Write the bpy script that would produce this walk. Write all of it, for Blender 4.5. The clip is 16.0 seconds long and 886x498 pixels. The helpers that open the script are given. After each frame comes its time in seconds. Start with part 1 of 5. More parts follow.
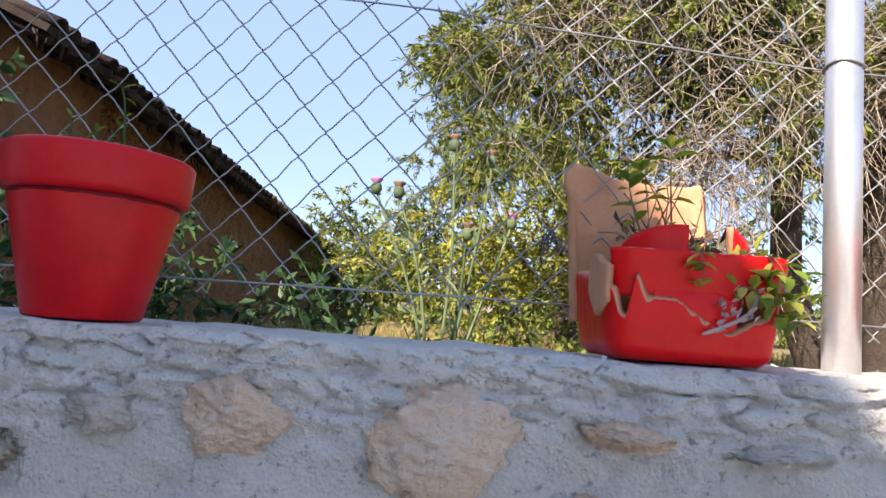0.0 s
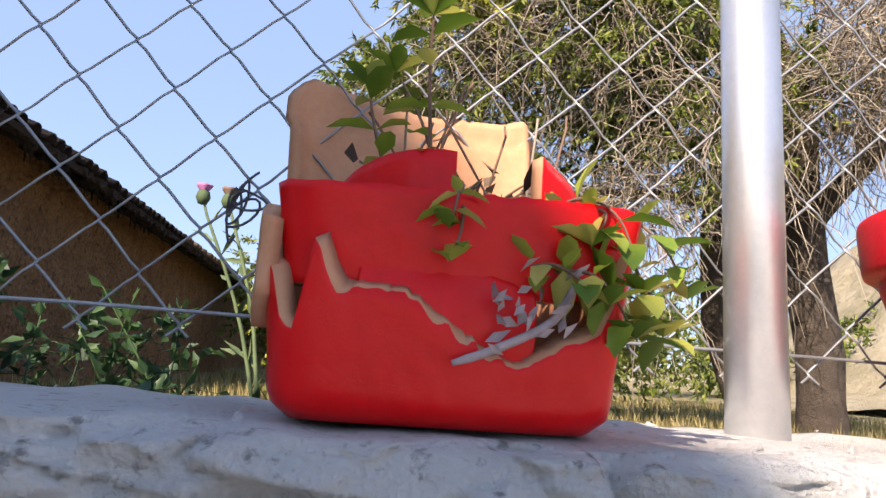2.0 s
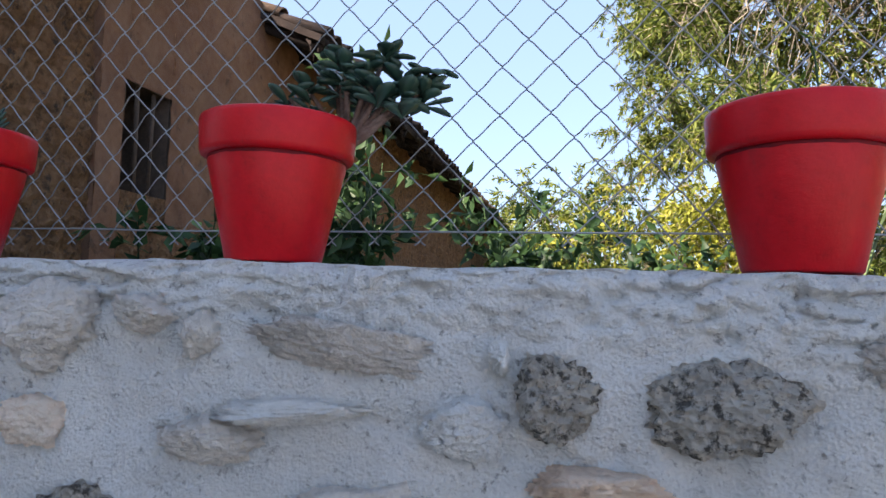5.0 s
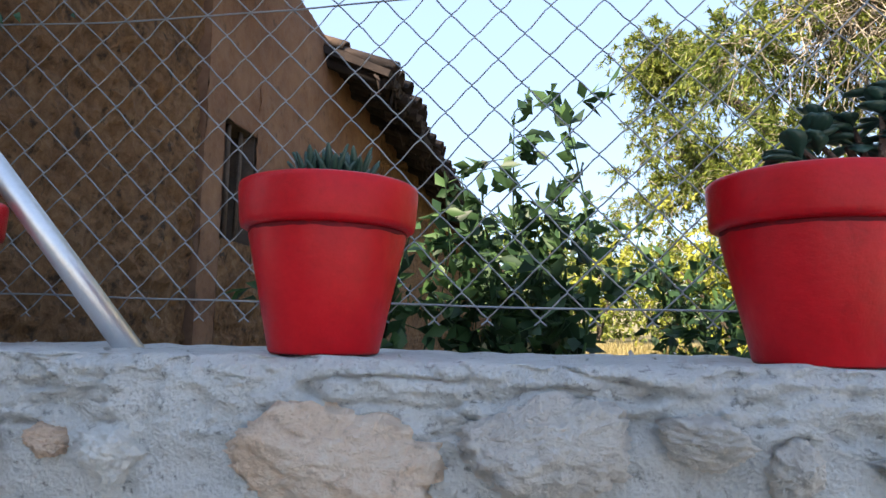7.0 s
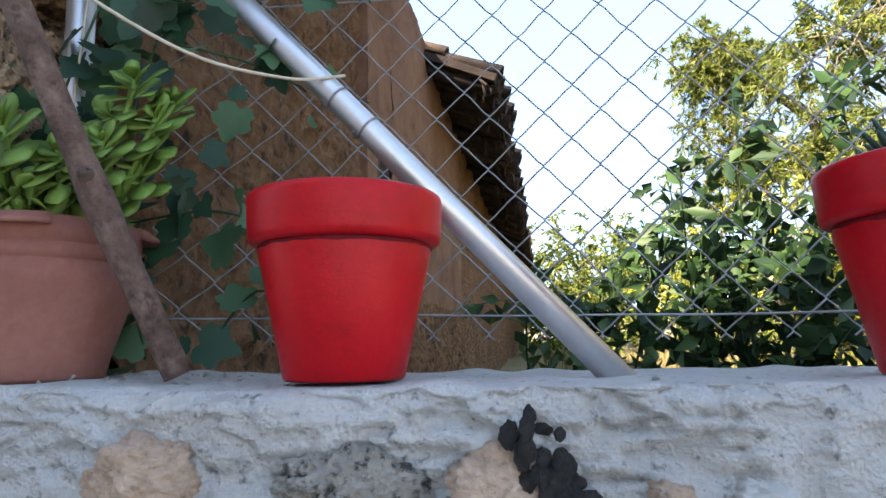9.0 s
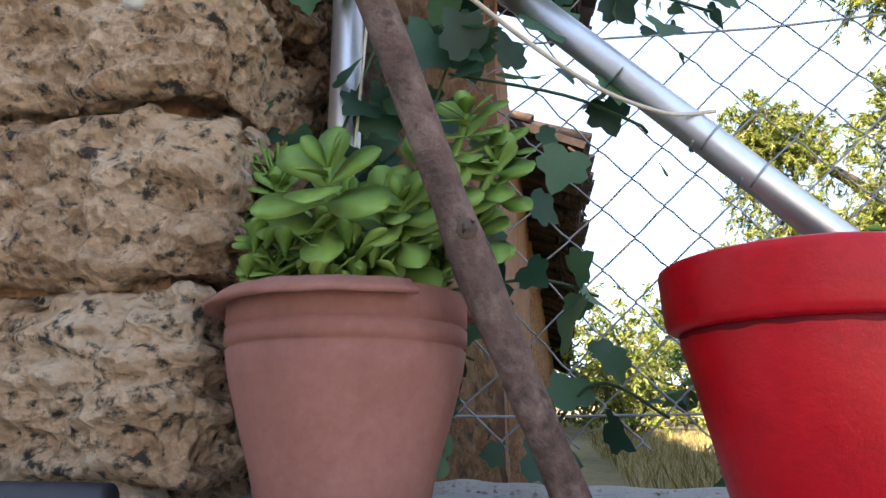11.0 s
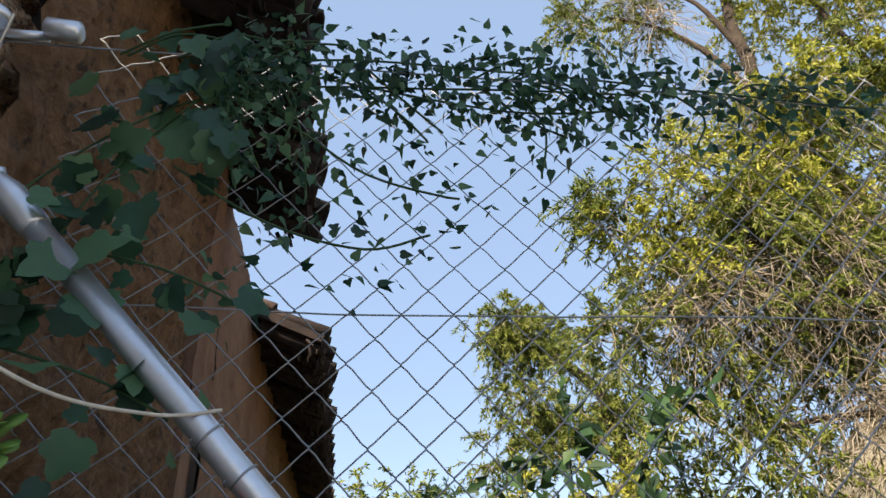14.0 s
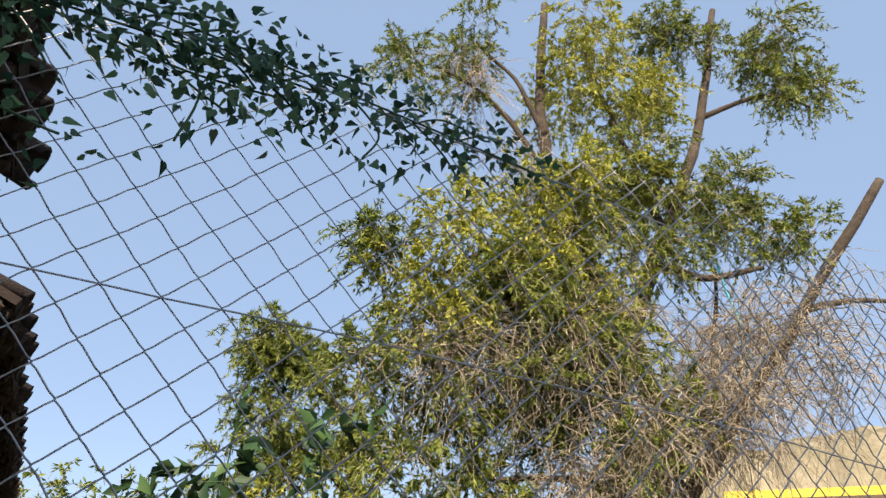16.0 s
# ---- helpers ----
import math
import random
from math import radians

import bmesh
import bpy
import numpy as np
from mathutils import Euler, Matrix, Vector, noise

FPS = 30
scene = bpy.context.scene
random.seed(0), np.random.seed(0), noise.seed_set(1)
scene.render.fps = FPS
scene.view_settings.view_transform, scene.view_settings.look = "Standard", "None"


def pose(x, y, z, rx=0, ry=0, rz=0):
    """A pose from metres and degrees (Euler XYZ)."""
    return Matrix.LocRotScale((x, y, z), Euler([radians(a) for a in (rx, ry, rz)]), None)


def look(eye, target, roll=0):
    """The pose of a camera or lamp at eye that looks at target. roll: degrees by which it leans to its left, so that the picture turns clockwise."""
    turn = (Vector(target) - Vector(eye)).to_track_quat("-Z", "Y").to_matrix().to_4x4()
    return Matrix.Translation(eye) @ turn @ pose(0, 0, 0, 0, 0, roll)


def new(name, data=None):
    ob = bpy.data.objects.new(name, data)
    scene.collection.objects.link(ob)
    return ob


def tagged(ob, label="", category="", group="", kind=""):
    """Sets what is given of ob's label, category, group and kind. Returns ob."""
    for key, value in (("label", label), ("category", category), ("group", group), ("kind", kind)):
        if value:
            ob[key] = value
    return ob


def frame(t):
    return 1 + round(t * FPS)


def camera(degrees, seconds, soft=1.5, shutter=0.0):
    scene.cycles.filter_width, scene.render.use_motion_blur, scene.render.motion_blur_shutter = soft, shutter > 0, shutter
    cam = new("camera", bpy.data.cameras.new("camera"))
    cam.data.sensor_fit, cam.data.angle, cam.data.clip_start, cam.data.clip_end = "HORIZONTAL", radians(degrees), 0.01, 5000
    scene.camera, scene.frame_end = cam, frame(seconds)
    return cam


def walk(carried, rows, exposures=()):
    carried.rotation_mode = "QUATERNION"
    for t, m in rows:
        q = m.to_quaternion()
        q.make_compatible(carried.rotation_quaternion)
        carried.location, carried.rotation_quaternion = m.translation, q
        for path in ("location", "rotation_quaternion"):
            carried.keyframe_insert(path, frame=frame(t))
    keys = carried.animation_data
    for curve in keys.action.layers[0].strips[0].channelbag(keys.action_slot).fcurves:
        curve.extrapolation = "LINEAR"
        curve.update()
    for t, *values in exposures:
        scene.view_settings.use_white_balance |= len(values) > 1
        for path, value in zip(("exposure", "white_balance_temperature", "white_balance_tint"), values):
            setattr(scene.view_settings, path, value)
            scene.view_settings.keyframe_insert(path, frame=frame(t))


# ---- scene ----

PATH = [
    (0, (0.472, -0.875, 1.387), (0.526, 1.113, 1.601), 4.3),
    (0.5, (0.621, -0.877, 1.368), (1.047, 1.066, 1.573), 5.1),
    (1, (0.705, -0.706, 1.362), (1.112, 1.245, 1.524), 1.5),
    (1.5, (0.786, -0.503, 1.397), (1.052, 1.455, 1.708), 3.5),
    (2, (0.806, -0.386, 1.387), (1.001, 1.569, 1.761), 4.0),
    (2.5, (0.806, -0.393, 1.386), (0.987, 1.562, 1.769), 4.5),
    (3, (0.766, -0.51, 1.389), (1.043, 1.452, 1.66), 3.8),
    (3.5, (0.565, -0.7, 1.395), (0.857, 1.269, 1.594), 1.2),
    (4, (0.297, -0.86, 1.401), (0.339, 1.134, 1.544), 1.9),
    (4.3, (0.116, -0.905, 1.368), (0.013, 1.086, 1.533), 0.9),
    (4.5, (0.02, -0.921, 1.371), (-0.2, 1.062, 1.511), -0.4),
    (5, (-0.308, -0.924, 1.309), (-0.696, 1.033, 1.449), 1.7),
    (5.2, (-0.42, -0.936, 1.322), (-0.803, 1.02, 1.485), 1.7),
    (7.3, (-1.272, -0.788, 1.386), (-1.492, 1.184, 1.634), 0.1),
    (7.5, (-1.369, -0.788, 1.376), (-1.536, 1.193, 1.597), -1.3),
    (8, (-1.577, -0.793, 1.376), (-1.854, 1.18, 1.548), -1.4),
    (8.2, (-1.643, -0.782, 1.375), (-1.946, 1.186, 1.558), -0.8),
    (10.3, (-2.219, -0.528, 1.428), (-2.477, 1.407, 1.863), -1.4),
    (10.5, (-2.284, -0.519, 1.42), (-2.544, 1.415, 1.86), -1.0),
    (11, (-2.318, -0.545, 1.437), (-2.648, 1.363, 1.936), -0.3),
    (11.5, (-2.295, -0.621, 1.489), (-2.681, 1.216, 2.179), -0.2),
    (12, (-2.25, -0.669, 1.52), (-2.631, 1.116, 2.338), -0.4),
    (12.5, (-2.197, -0.692, 1.525), (-2.505, 1.032, 2.491), 2.1),
    (13, (-2.14, -0.678, 1.528), (-2.281, 1.074, 2.483), 2.1),
    (13.5, (-2.046, -0.665, 1.545), (-1.975, 1.091, 2.499), -1.7),
    (14, (-1.979, -0.668, 1.551), (-1.695, 1.07, 2.499), -2.0),
    (14.5, (-1.914, -0.719, 1.565), (-1.465, 0.997, 2.488), -1.1),
    (15, (-1.842, -0.711, 1.583), (-1.233, 0.984, 2.453), -1.8),
    (15.5, (-1.744, -0.685, 1.572), (-0.940, 0.937, 2.421), -1.4),
    (16, (-1.676, -0.665, 1.544), (-0.853, 0.849, 2.559), 2.2),
]
cam = camera(66.8, 16.0)
walk(cam, [(t, look(eye, target, roll)) for t, eye, target, roll in PATH],
     exposures=[(0.0, 1.90, 7450, 19), (1.0, 1.75, 7450, 19), (3.0, 1.78, 7400, 18), (3.5, 1.82, 7400, 17), (4.0, 1.90, 7400, 17), (5.2, 2.12, 7450, 16), (7.3, 2.38, 7700, 12), (8.2, 2.50, 7700, 12), (10.3, 2.92, 8300, 15), (11.5, 2.98, 8300, 16), (12.0, 2.86, 8200, 15), (12.5, 2.58, 8050, 14), (13.0, 2.15, 7950, 13), (14.0, 1.66, 7950, 12), (16.0, 1.52, 8000, 12)])

# ---- world and sun ----
world = bpy.data.worlds.new("sky")
scene.world = world
world.use_nodes = True
wn = world.node_tree
sky = wn.nodes.new("ShaderNodeTexSky")
sky.sky_type = "NISHITA"
sky.sun_disc = False
sky.dust_density = 0.1
sky.air_density = 0.85
sky.ozone_density = 1.2
sky.altitude = 1200
SUN_TO = Vector((-0.45, -0.7, 0.62)).normalized()
sky.sun_elevation = math.asin(SUN_TO.z)
sky.sun_rotation = math.atan2(SUN_TO.x, SUN_TO.y)
wn.nodes["Background"].inputs["Strength"].default_value = 0.15
haze = wn.nodes.new("ShaderNodeMix")
haze.data_type = "RGBA"
haze.inputs[0].default_value = 0.82
haze.inputs[7].default_value = (0.78, 1.25, 2.15, 1)
wn.links.new(sky.outputs[0], haze.inputs[6])
wn.links.new(haze.outputs[2], wn.nodes["Background"].inputs["Color"])
sun = new("sun", bpy.data.lights.new("sun", "SUN"))
sun.data.energy = 3.3
sun.data.angle = radians(0.5)
sun.data.color = (1.0, 0.93, 0.82)
sun.matrix_world = look(SUN_TO * 30, (0, 0, 0))

TOP = 1.35


# ---- materials ----
def ramp_colour(nt, fac, stops):
    r = nt.nodes.new("ShaderNodeValToRGB")
    els = r.color_ramp.elements
    while len(els) < len(stops):
        els.new(0.5)
    for e, (p, c) in zip(els, stops):
        e.position, e.color = p, (*c, 1)
    nt.links.new(fac, r.inputs[0])
    return r.outputs[0]


def noise_tex(nt, co, scale, detail=6.0, rough=0.6, kind="noise"):
    if kind == "voronoi":
        n = nt.nodes.new("ShaderNodeTexVoronoi")
        n.inputs["Scale"].default_value = scale
        out = n.outputs["Distance"]
    else:
        n = nt.nodes.new("ShaderNodeTexNoise")
        n.inputs["Scale"].default_value = scale
        n.inputs["Detail"].default_value = detail
        n.inputs["Roughness"].default_value = rough
        out = n.outputs["Fac"]
    nt.links.new(co, n.inputs["Vector"])
    return out


def mat(name, stops, big=3.0, fine=40.0, rough=0.85, bump=0.3, bump_d=0.01, metal=0.0, spec=0.4, vary=0.0, fine_mix=0.35, trans=0.0, pits=0.0, pit_scale=30.0, island=False, coat=0.0, speck=0.0, speck_scale=40.0, speck_at=0.42, mid=0.0, mid_scale=24.0):
    m = bpy.data.materials.new(name)
    m.use_nodes = True
    nt = m.node_tree
    b = nt.nodes["Principled BSDF"]
    co = nt.nodes.new("ShaderNodeTexCoord").outputs["Object"]
    n1 = noise_tex(nt, co, big)
    n2 = noise_tex(nt, co, fine, 8.0, 0.7)
    mx = nt.nodes.new("ShaderNodeMix")
    mx.inputs[0].default_value = fine_mix
    nt.links.new(n1, mx.inputs[2])
    nt.links.new(n2, mx.inputs[3])
    fac = mx.outputs[0]
    if vary > 0:
        rnd = nt.nodes.new("ShaderNodeNewGeometry").outputs["Random Per Island"] if island else nt.nodes.new("ShaderNodeObjectInfo").outputs["Random"]
        ma = nt.nodes.new("ShaderNodeMath")
        ma.operation = "MULTIPLY_ADD"
        nt.links.new(rnd, ma.inputs[0])
        ma.inputs[1].default_value = vary
        ma.inputs[2].default_value = -vary / 2
        ad = nt.nodes.new("ShaderNodeMath")
        ad.operation = "ADD"
        nt.links.new(ma.outputs[0], ad.inputs[0])
        nt.links.new(fac, ad.inputs[1])
        fac = ad.outputs[0]
    col = ramp_colour(nt, fac, stops)
    if speck > 0:
        sp = noise_tex(nt, co, speck_scale, 5.0, 0.65)
        mask = ramp_colour(nt, sp, [(speck_at - 0.06, (1, 1, 1)), (speck_at + 0.05, (0, 0, 0))])
        sc = nt.nodes.new("ShaderNodeMath")
        sc.operation = "MULTIPLY"
        nt.links.new(mask, sc.inputs[0])
        sc.inputs[1].default_value = speck
        mc = nt.nodes.new("ShaderNodeMix")
        mc.data_type = "RGBA"
        nt.links.new(sc.outputs[0], mc.inputs[0])
        nt.links.new(col, mc.inputs[6])
        mc.inputs[7].default_value = (0.035, 0.028, 0.024, 1)
        col = mc.outputs[2]
    nt.links.new(col, b.inputs["Base Color"])
    b.inputs["Roughness"].default_value = rough
    b.inputs["Metallic"].default_value = metal
    b.inputs["Specular IOR Level"].default_value = spec
    if coat:
        b.inputs["Coat Weight"].default_value = coat
        b.inputs["Coat Roughness"].default_value = 0.25
    h = n2
    if pits > 0:
        v = noise_tex(nt, co, pit_scale, kind="voronoi")
        pm = nt.nodes.new("ShaderNodeMath")
        pm.operation = "MULTIPLY_ADD"
        nt.links.new(v, pm.inputs[0])
        pm.inputs[1].default_value = pits
        nt.links.new(n2, pm.inputs[2])
        h = pm.outputs[0]
    if mid > 0:
        lump = noise_tex(nt, co, mid_scale, 5.0, 0.55)
        lm = nt.nodes.new("ShaderNodeMath")
        lm.operation = "MULTIPLY_ADD"
        nt.links.new(lump, lm.inputs[0])
        lm.inputs[1].default_value = mid
        nt.links.new(h, lm.inputs[2])
        h = lm.outputs[0]
    if bump > 0:
        bp = nt.nodes.new("ShaderNodeBump")
        bp.inputs["Strength"].default_value = bump
        bp.inputs["Distance"].default_value = bump_d
        nt.links.new(h, bp.inputs["Height"])
        nt.links.new(bp.outputs[0], b.inputs["Normal"])
    if trans > 0:
        t = nt.nodes.new("ShaderNodeBsdfTranslucent")
        nt.links.new(col, t.inputs["Color"])
        ms = nt.nodes.new("ShaderNodeMixShader")
        ms.inputs[0].default_value = trans
        nt.links.new(b.outputs[0], ms.inputs[1])
        nt.links.new(t.outputs[0], ms.inputs[2])
        nt.links.new(ms.outputs[0], nt.nodes["Material Output"].inputs["Surface"])
    return m


MORTAR = mat("mortar", [(0.25, (0.45, 0.455, 0.445)), (0.5, (0.63, 0.63, 0.615)), (0.75, (0.75, 0.745, 0.72))], 4, 150, 0.95, 0.9, 0.010, pits=0.45, pit_scale=170, speck=0.6, speck_scale=60.0, speck_at=0.37, mid=0.7, mid_scale=55.0)
RED = mat("red_paint", [(0.30, (0.27, 0.002, 0.006)), (0.42, (0.44, 0.003, 0.009)), (0.55, (0.53, 0.005, 0.012)), (0.72, (0.60, 0.013, 0.018))], 7, 70, 0.36, 0.35, 0.003, spec=0.25, speck=0.5, speck_scale=13.0, speck_at=0.29, mid=1.2, mid_scale=10.0)
RED_GLOSS = mat("bright_red_paint", [(0.30, (0.58, 0.003, 0.005)), (0.5, (0.72, 0.006, 0.008)), (0.72, (0.76, 0.02, 0.018))], 7, 70, 0.30, 0.3, 0.002, spec=0.24, speck=0.5, speck_scale=15.0, speck_at=0.27, mid=1.0, mid_scale=10.0)
# dark red for the dirt and the painted shade below a pot's rim
SHADE_GRIME = mat("shade_grime", [(0.3, (0.07, 0.003, 0.006)), (0.55, (0.15, 0.003, 0.008)), (0.75, (0.34, 0.005, 0.011))], 30, 90, 0.6, 0.3, 0.002, spec=0.2)
CLAY = mat("terracotta", [(0.3, (0.20, 0.075, 0.058)), (0.5, (0.265, 0.105, 0.080)), (0.7, (0.33, 0.15, 0.12))], 8, 90, 0.8, 0.15, 0.002)
CLAY_RAW = mat("broken_terracotta", [(0.3, (0.44, 0.20, 0.105)), (0.5, (0.55, 0.275, 0.155)), (0.7, (0.61, 0.34, 0.21))], 10, 120, 0.9, 0.2, 0.002)
SOIL = mat("soil", [(0.3, (0.05, 0.03, 0.02)), (0.6, (0.12, 0.08, 0.05)), (0.8, (0.22, 0.16, 0.11))], 20, 150, 1.0, 1.0, 0.01)
STEEL = mat("galvanised_steel", [(0.3, (0.52, 0.53, 0.55)), (0.6, (0.66, 0.67, 0.69)), (0.8, (0.72, 0.73, 0.74))], 6, 120, 0.36, 0.1, 0.001, metal=0.8)
WIRE = mat("galvanised_wire", [(0.3, (0.22, 0.225, 0.24)), (0.7, (0.36, 0.37, 0.38))], 20, 100, 0.5, 0.0, metal=0.6)
DARK_WIRE = mat("dark_tie_wire", [(0.3, (0.05, 0.05, 0.055)), (0.7, (0.12, 0.12, 0.13))], 20, 100, 0.6, 0.0, metal=0.5)
STONE_TAN = mat("tan_stone", [(0.25, (0.55, 0.37, 0.27)), (0.5, (0.84, 0.63, 0.48)), (0.75, (0.88, 0.77, 0.66))], 9, 70, 0.95, 1.0, 0.016, vary=0.3, mid=1.6, mid_scale=40.0, speck=0.4, speck_scale=34.0, speck_at=0.35)
STONE_GREY = mat("grey_stone", [(0.25, (0.44, 0.40, 0.36)), (0.5, (0.70, 0.64, 0.58)), (0.75, (0.82, 0.77, 0.70))], 12, 65, 0.95, 1.0, 0.017, vary=0.3, mid=1.8, mid_scale=45.0, speck=0.4, speck_scale=30.0, speck_at=0.34)
STONE_PIT = mat("pitted_stone", [(0.25, (0.22, 0.20, 0.17)), (0.5, (0.58, 0.53, 0.46)), (0.75, (0.74, 0.69, 0.60))], 25, 80, 0.95, 1.0, 0.03, vary=0.2, pits=1.5, pit_scale=70, speck=0.85, speck_scale=60.0, speck_at=0.44)
ASHLAR = mat("weathered_block", [(0.32, (0.08, 0.05, 0.035)), (0.41, (0.44, 0.255, 0.145)), (0.53, (0.78, 0.53, 0.34)), (0.72, (0.88, 0.73, 0.57))], 4, 60, 0.95, 1.0, 0.024, vary=0.2, pits=1.3, pit_scale=60, fine_mix=0.45, speck=0.95, speck_scale=44.0, speck_at=0.42, mid=1.6, mid_scale=20.0)
ADOBE = mat("adobe", [(0.30, (0.085, 0.042, 0.022)), (0.5, (0.32, 0.165, 0.082)), (0.72, (0.50, 0.30, 0.165))], 3.5, 26, 0.95, 1.0, 0.08, pits=0.9, pit_scale=18, fine_mix=0.6, speck=0.75, speck_scale=17.0, speck_at=0.40, mid=1.0, mid_scale=9.0)
MUD = mat("mud_joint", [(0.3, (0.30, 0.14, 0.07)), (0.5, (0.52, 0.27, 0.145)), (0.72, (0.64, 0.39, 0.24))], 6, 40, 0.97, 1.0, 0.02, mid=1.2, mid_scale=16.0)
# near-black tone that puts the shade below the eaves into the colour
EAVE_SHADE = mat("shaded_eave", [(0.3, (0.012, 0.008, 0.008)), (0.55, (0.030, 0.021, 0.019)), (0.8, (0.07, 0.05, 0.042))], 9, 60, 0.95, 0.8, 0.015, vary=0.3)
PLASTER = mat("plaster", [(0.28, (0.10, 0.047, 0.028)), (0.45, (0.19, 0.095, 0.057)), (0.6, (0.245, 0.135, 0.083)), (0.75, (0.32, 0.195, 0.13))], 2.6, 25, 0.9, 0.8, 0.014, speck=0.5, speck_scale=11.0, speck_at=0.37, mid=1.0, mid_scale=12.0)
TILE = mat("roof_tile", [(0.25, (0.05, 0.034, 0.028)), (0.5, (0.20, 0.13, 0.09)), (0.75, (0.44, 0.33, 0.24))], 6, 50, 0.95, 0.6, 0.01, vary=0.4)
OLD_WOOD = mat("old_wood", [(0.3, (0.05, 0.035, 0.028)), (0.6, (0.12, 0.085, 0.065)), (0.8, (0.20, 0.15, 0.12))], 8, 60, 0.95, 0.7, 0.01)
BARK = mat("bark", [(0.3, (0.03, 0.022, 0.018)), (0.55, (0.075, 0.058, 0.046)), (0.8, (0.17, 0.14, 0.11))], 6, 40, 0.95, 0.9, 0.03)
TWIG = mat("dry_twig", [(0.3, (0.13, 0.105, 0.08)), (0.6, (0.32, 0.27, 0.21)), (0.8, (0.52, 0.455, 0.37))], 6, 30, 0.95, 0.0, vary=0.4, island=True)
STICK = mat("stick_bark", [(0.3, (0.075, 0.045, 0.035)), (0.5, (0.165, 0.10, 0.08)), (0.72, (0.33, 0.24, 0.20))], 22, 90, 0.85, 1.0, 0.008, fine_mix=0.45, speck=0.5, speck_scale=45.0, speck_at=0.40, mid=1.0, mid_scale=40.0)
GRASS = mat("dry_ground", [(0.3, (0.10, 0.09, 0.04)), (0.5, (0.24, 0.20, 0.10)), (0.75, (0.40, 0.33, 0.19))], 0.6, 12, 1.0, 0.8, 0.05)
LANE = mat("lane", [(0.3, (0.36, 0.33, 0.28)), (0.7, (0.50, 0.46, 0.40))], 1.5, 30, 1.0, 0.5, 0.02)
HILL = mat("hill_rock", [(0.3, (0.10, 0.10, 0.05)), (0.5, (0.28, 0.24, 0.16)), (0.75, (0.46, 0.40, 0.30))], 0.25, 2.5, 1.0, 0.8, 0.3)
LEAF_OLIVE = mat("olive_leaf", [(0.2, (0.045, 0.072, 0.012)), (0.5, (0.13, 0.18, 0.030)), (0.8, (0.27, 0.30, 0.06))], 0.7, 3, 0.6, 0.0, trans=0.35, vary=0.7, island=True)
# yellower, brighter copy of the olive leaf, with sunlight put into its colour
LEAF_SUNLIT = mat("sunlit_yellow_leaf", [(0.2, (0.12, 0.135, 0.012)), (0.5, (0.275, 0.31, 0.035)), (0.8, (0.47, 0.46, 0.09))], 0.7, 3, 0.6, 0.0, trans=0.35, vary=0.7, island=True)
LEAF_DARK = mat("dark_leaf", [(0.2, (0.012, 0.035, 0.016)), (0.5, (0.03, 0.075, 0.028)), (0.8, (0.07, 0.14, 0.045))], 1.5, 6, 0.5, 0.0, trans=0.25, vary=0.6, island=True)
LEAF_JADE = mat("jade_leaf", [(0.2, (0.012, 0.035, 0.028)), (0.5, (0.025, 0.065, 0.05)), (0.8, (0.05, 0.10, 0.07))], 8, 30, 0.35, 0.0, vary=0.5, island=True)
LEAF_SEDUM = mat("sedum_leaf", [(0.2, (0.06, 0.135, 0.022)), (0.5, (0.15, 0.28, 0.05)), (0.8, (0.27, 0.40, 0.10))], 8, 40, 0.45, 0.0, trans=0.15, vary=0.6, island=True)
LEAF_MINT = mat("mint_leaf", [(0.2, (0.10, 0.18, 0.020)), (0.5, (0.27, 0.36, 0.045)), (0.8, (0.50, 0.46, 0.12))], 8, 40, 0.6, 0.0, trans=0.3, vary=0.8, island=True)
LEAF_DRY = mat("dry_leaf", [(0.2, (0.07, 0.04, 0.03)), (0.5, (0.20, 0.12, 0.09)), (0.8, (0.36, 0.26, 0.17))], 8, 40, 0.9, 0.0, trans=0.2, vary=0.8, island=True)
PETAL = mat("pink_petal", [(0.2, (0.50, 0.02, 0.08)), (0.5, (0.70, 0.05, 0.16)), (0.8, (0.80, 0.20, 0.30))], 8, 40, 0.6, 0.0, trans=0.3, vary=0.5, island=True)
LIMEWASH = mat("limewash", [(0.3, (0.62, 0.58, 0.50)), (0.7, (0.78, 0.75, 0.68))], 1.5, 30, 0.9, 0.3, 0.01)
LEAF_VINE = mat("vine_leaf", [(0.2, (0.014, 0.046, 0.028)), (0.5, (0.034, 0.100, 0.056)), (0.8, (0.075, 0.165, 0.075))], 3, 20, 0.5, 0.0, trans=0.3, vary=0.7, island=True)
ROPE = mat("rope", [(0.3, (0.45, 0.38, 0.28)), (0.7, (0.66, 0.60, 0.50))], 60, 200, 0.95, 0.3, 0.002)


# ---- mesh helpers ----
def link(name, verts, faces, material, parent=None, label="", smooth=True):
    me = bpy.data.meshes.new(name)
    me.from_pydata([tuple(v) for v in verts], [], faces)
    if material:
        me.materials.append(material)
    if smooth:
        me.polygons.foreach_set("use_smooth", [True] * len(me.polygons))
    me.update()
    ob = new(name, me)
    if parent:
        ob.parent = parent
    if label:
        tagged(ob, label)
    return ob


def thing(name, at=(0, 0, 0), label="", category="", group="", kind=""):
    ob = new(name)
    ob.empty_display_size = 0.1
    ob.location = at
    return tagged(ob, label, category, group, kind)


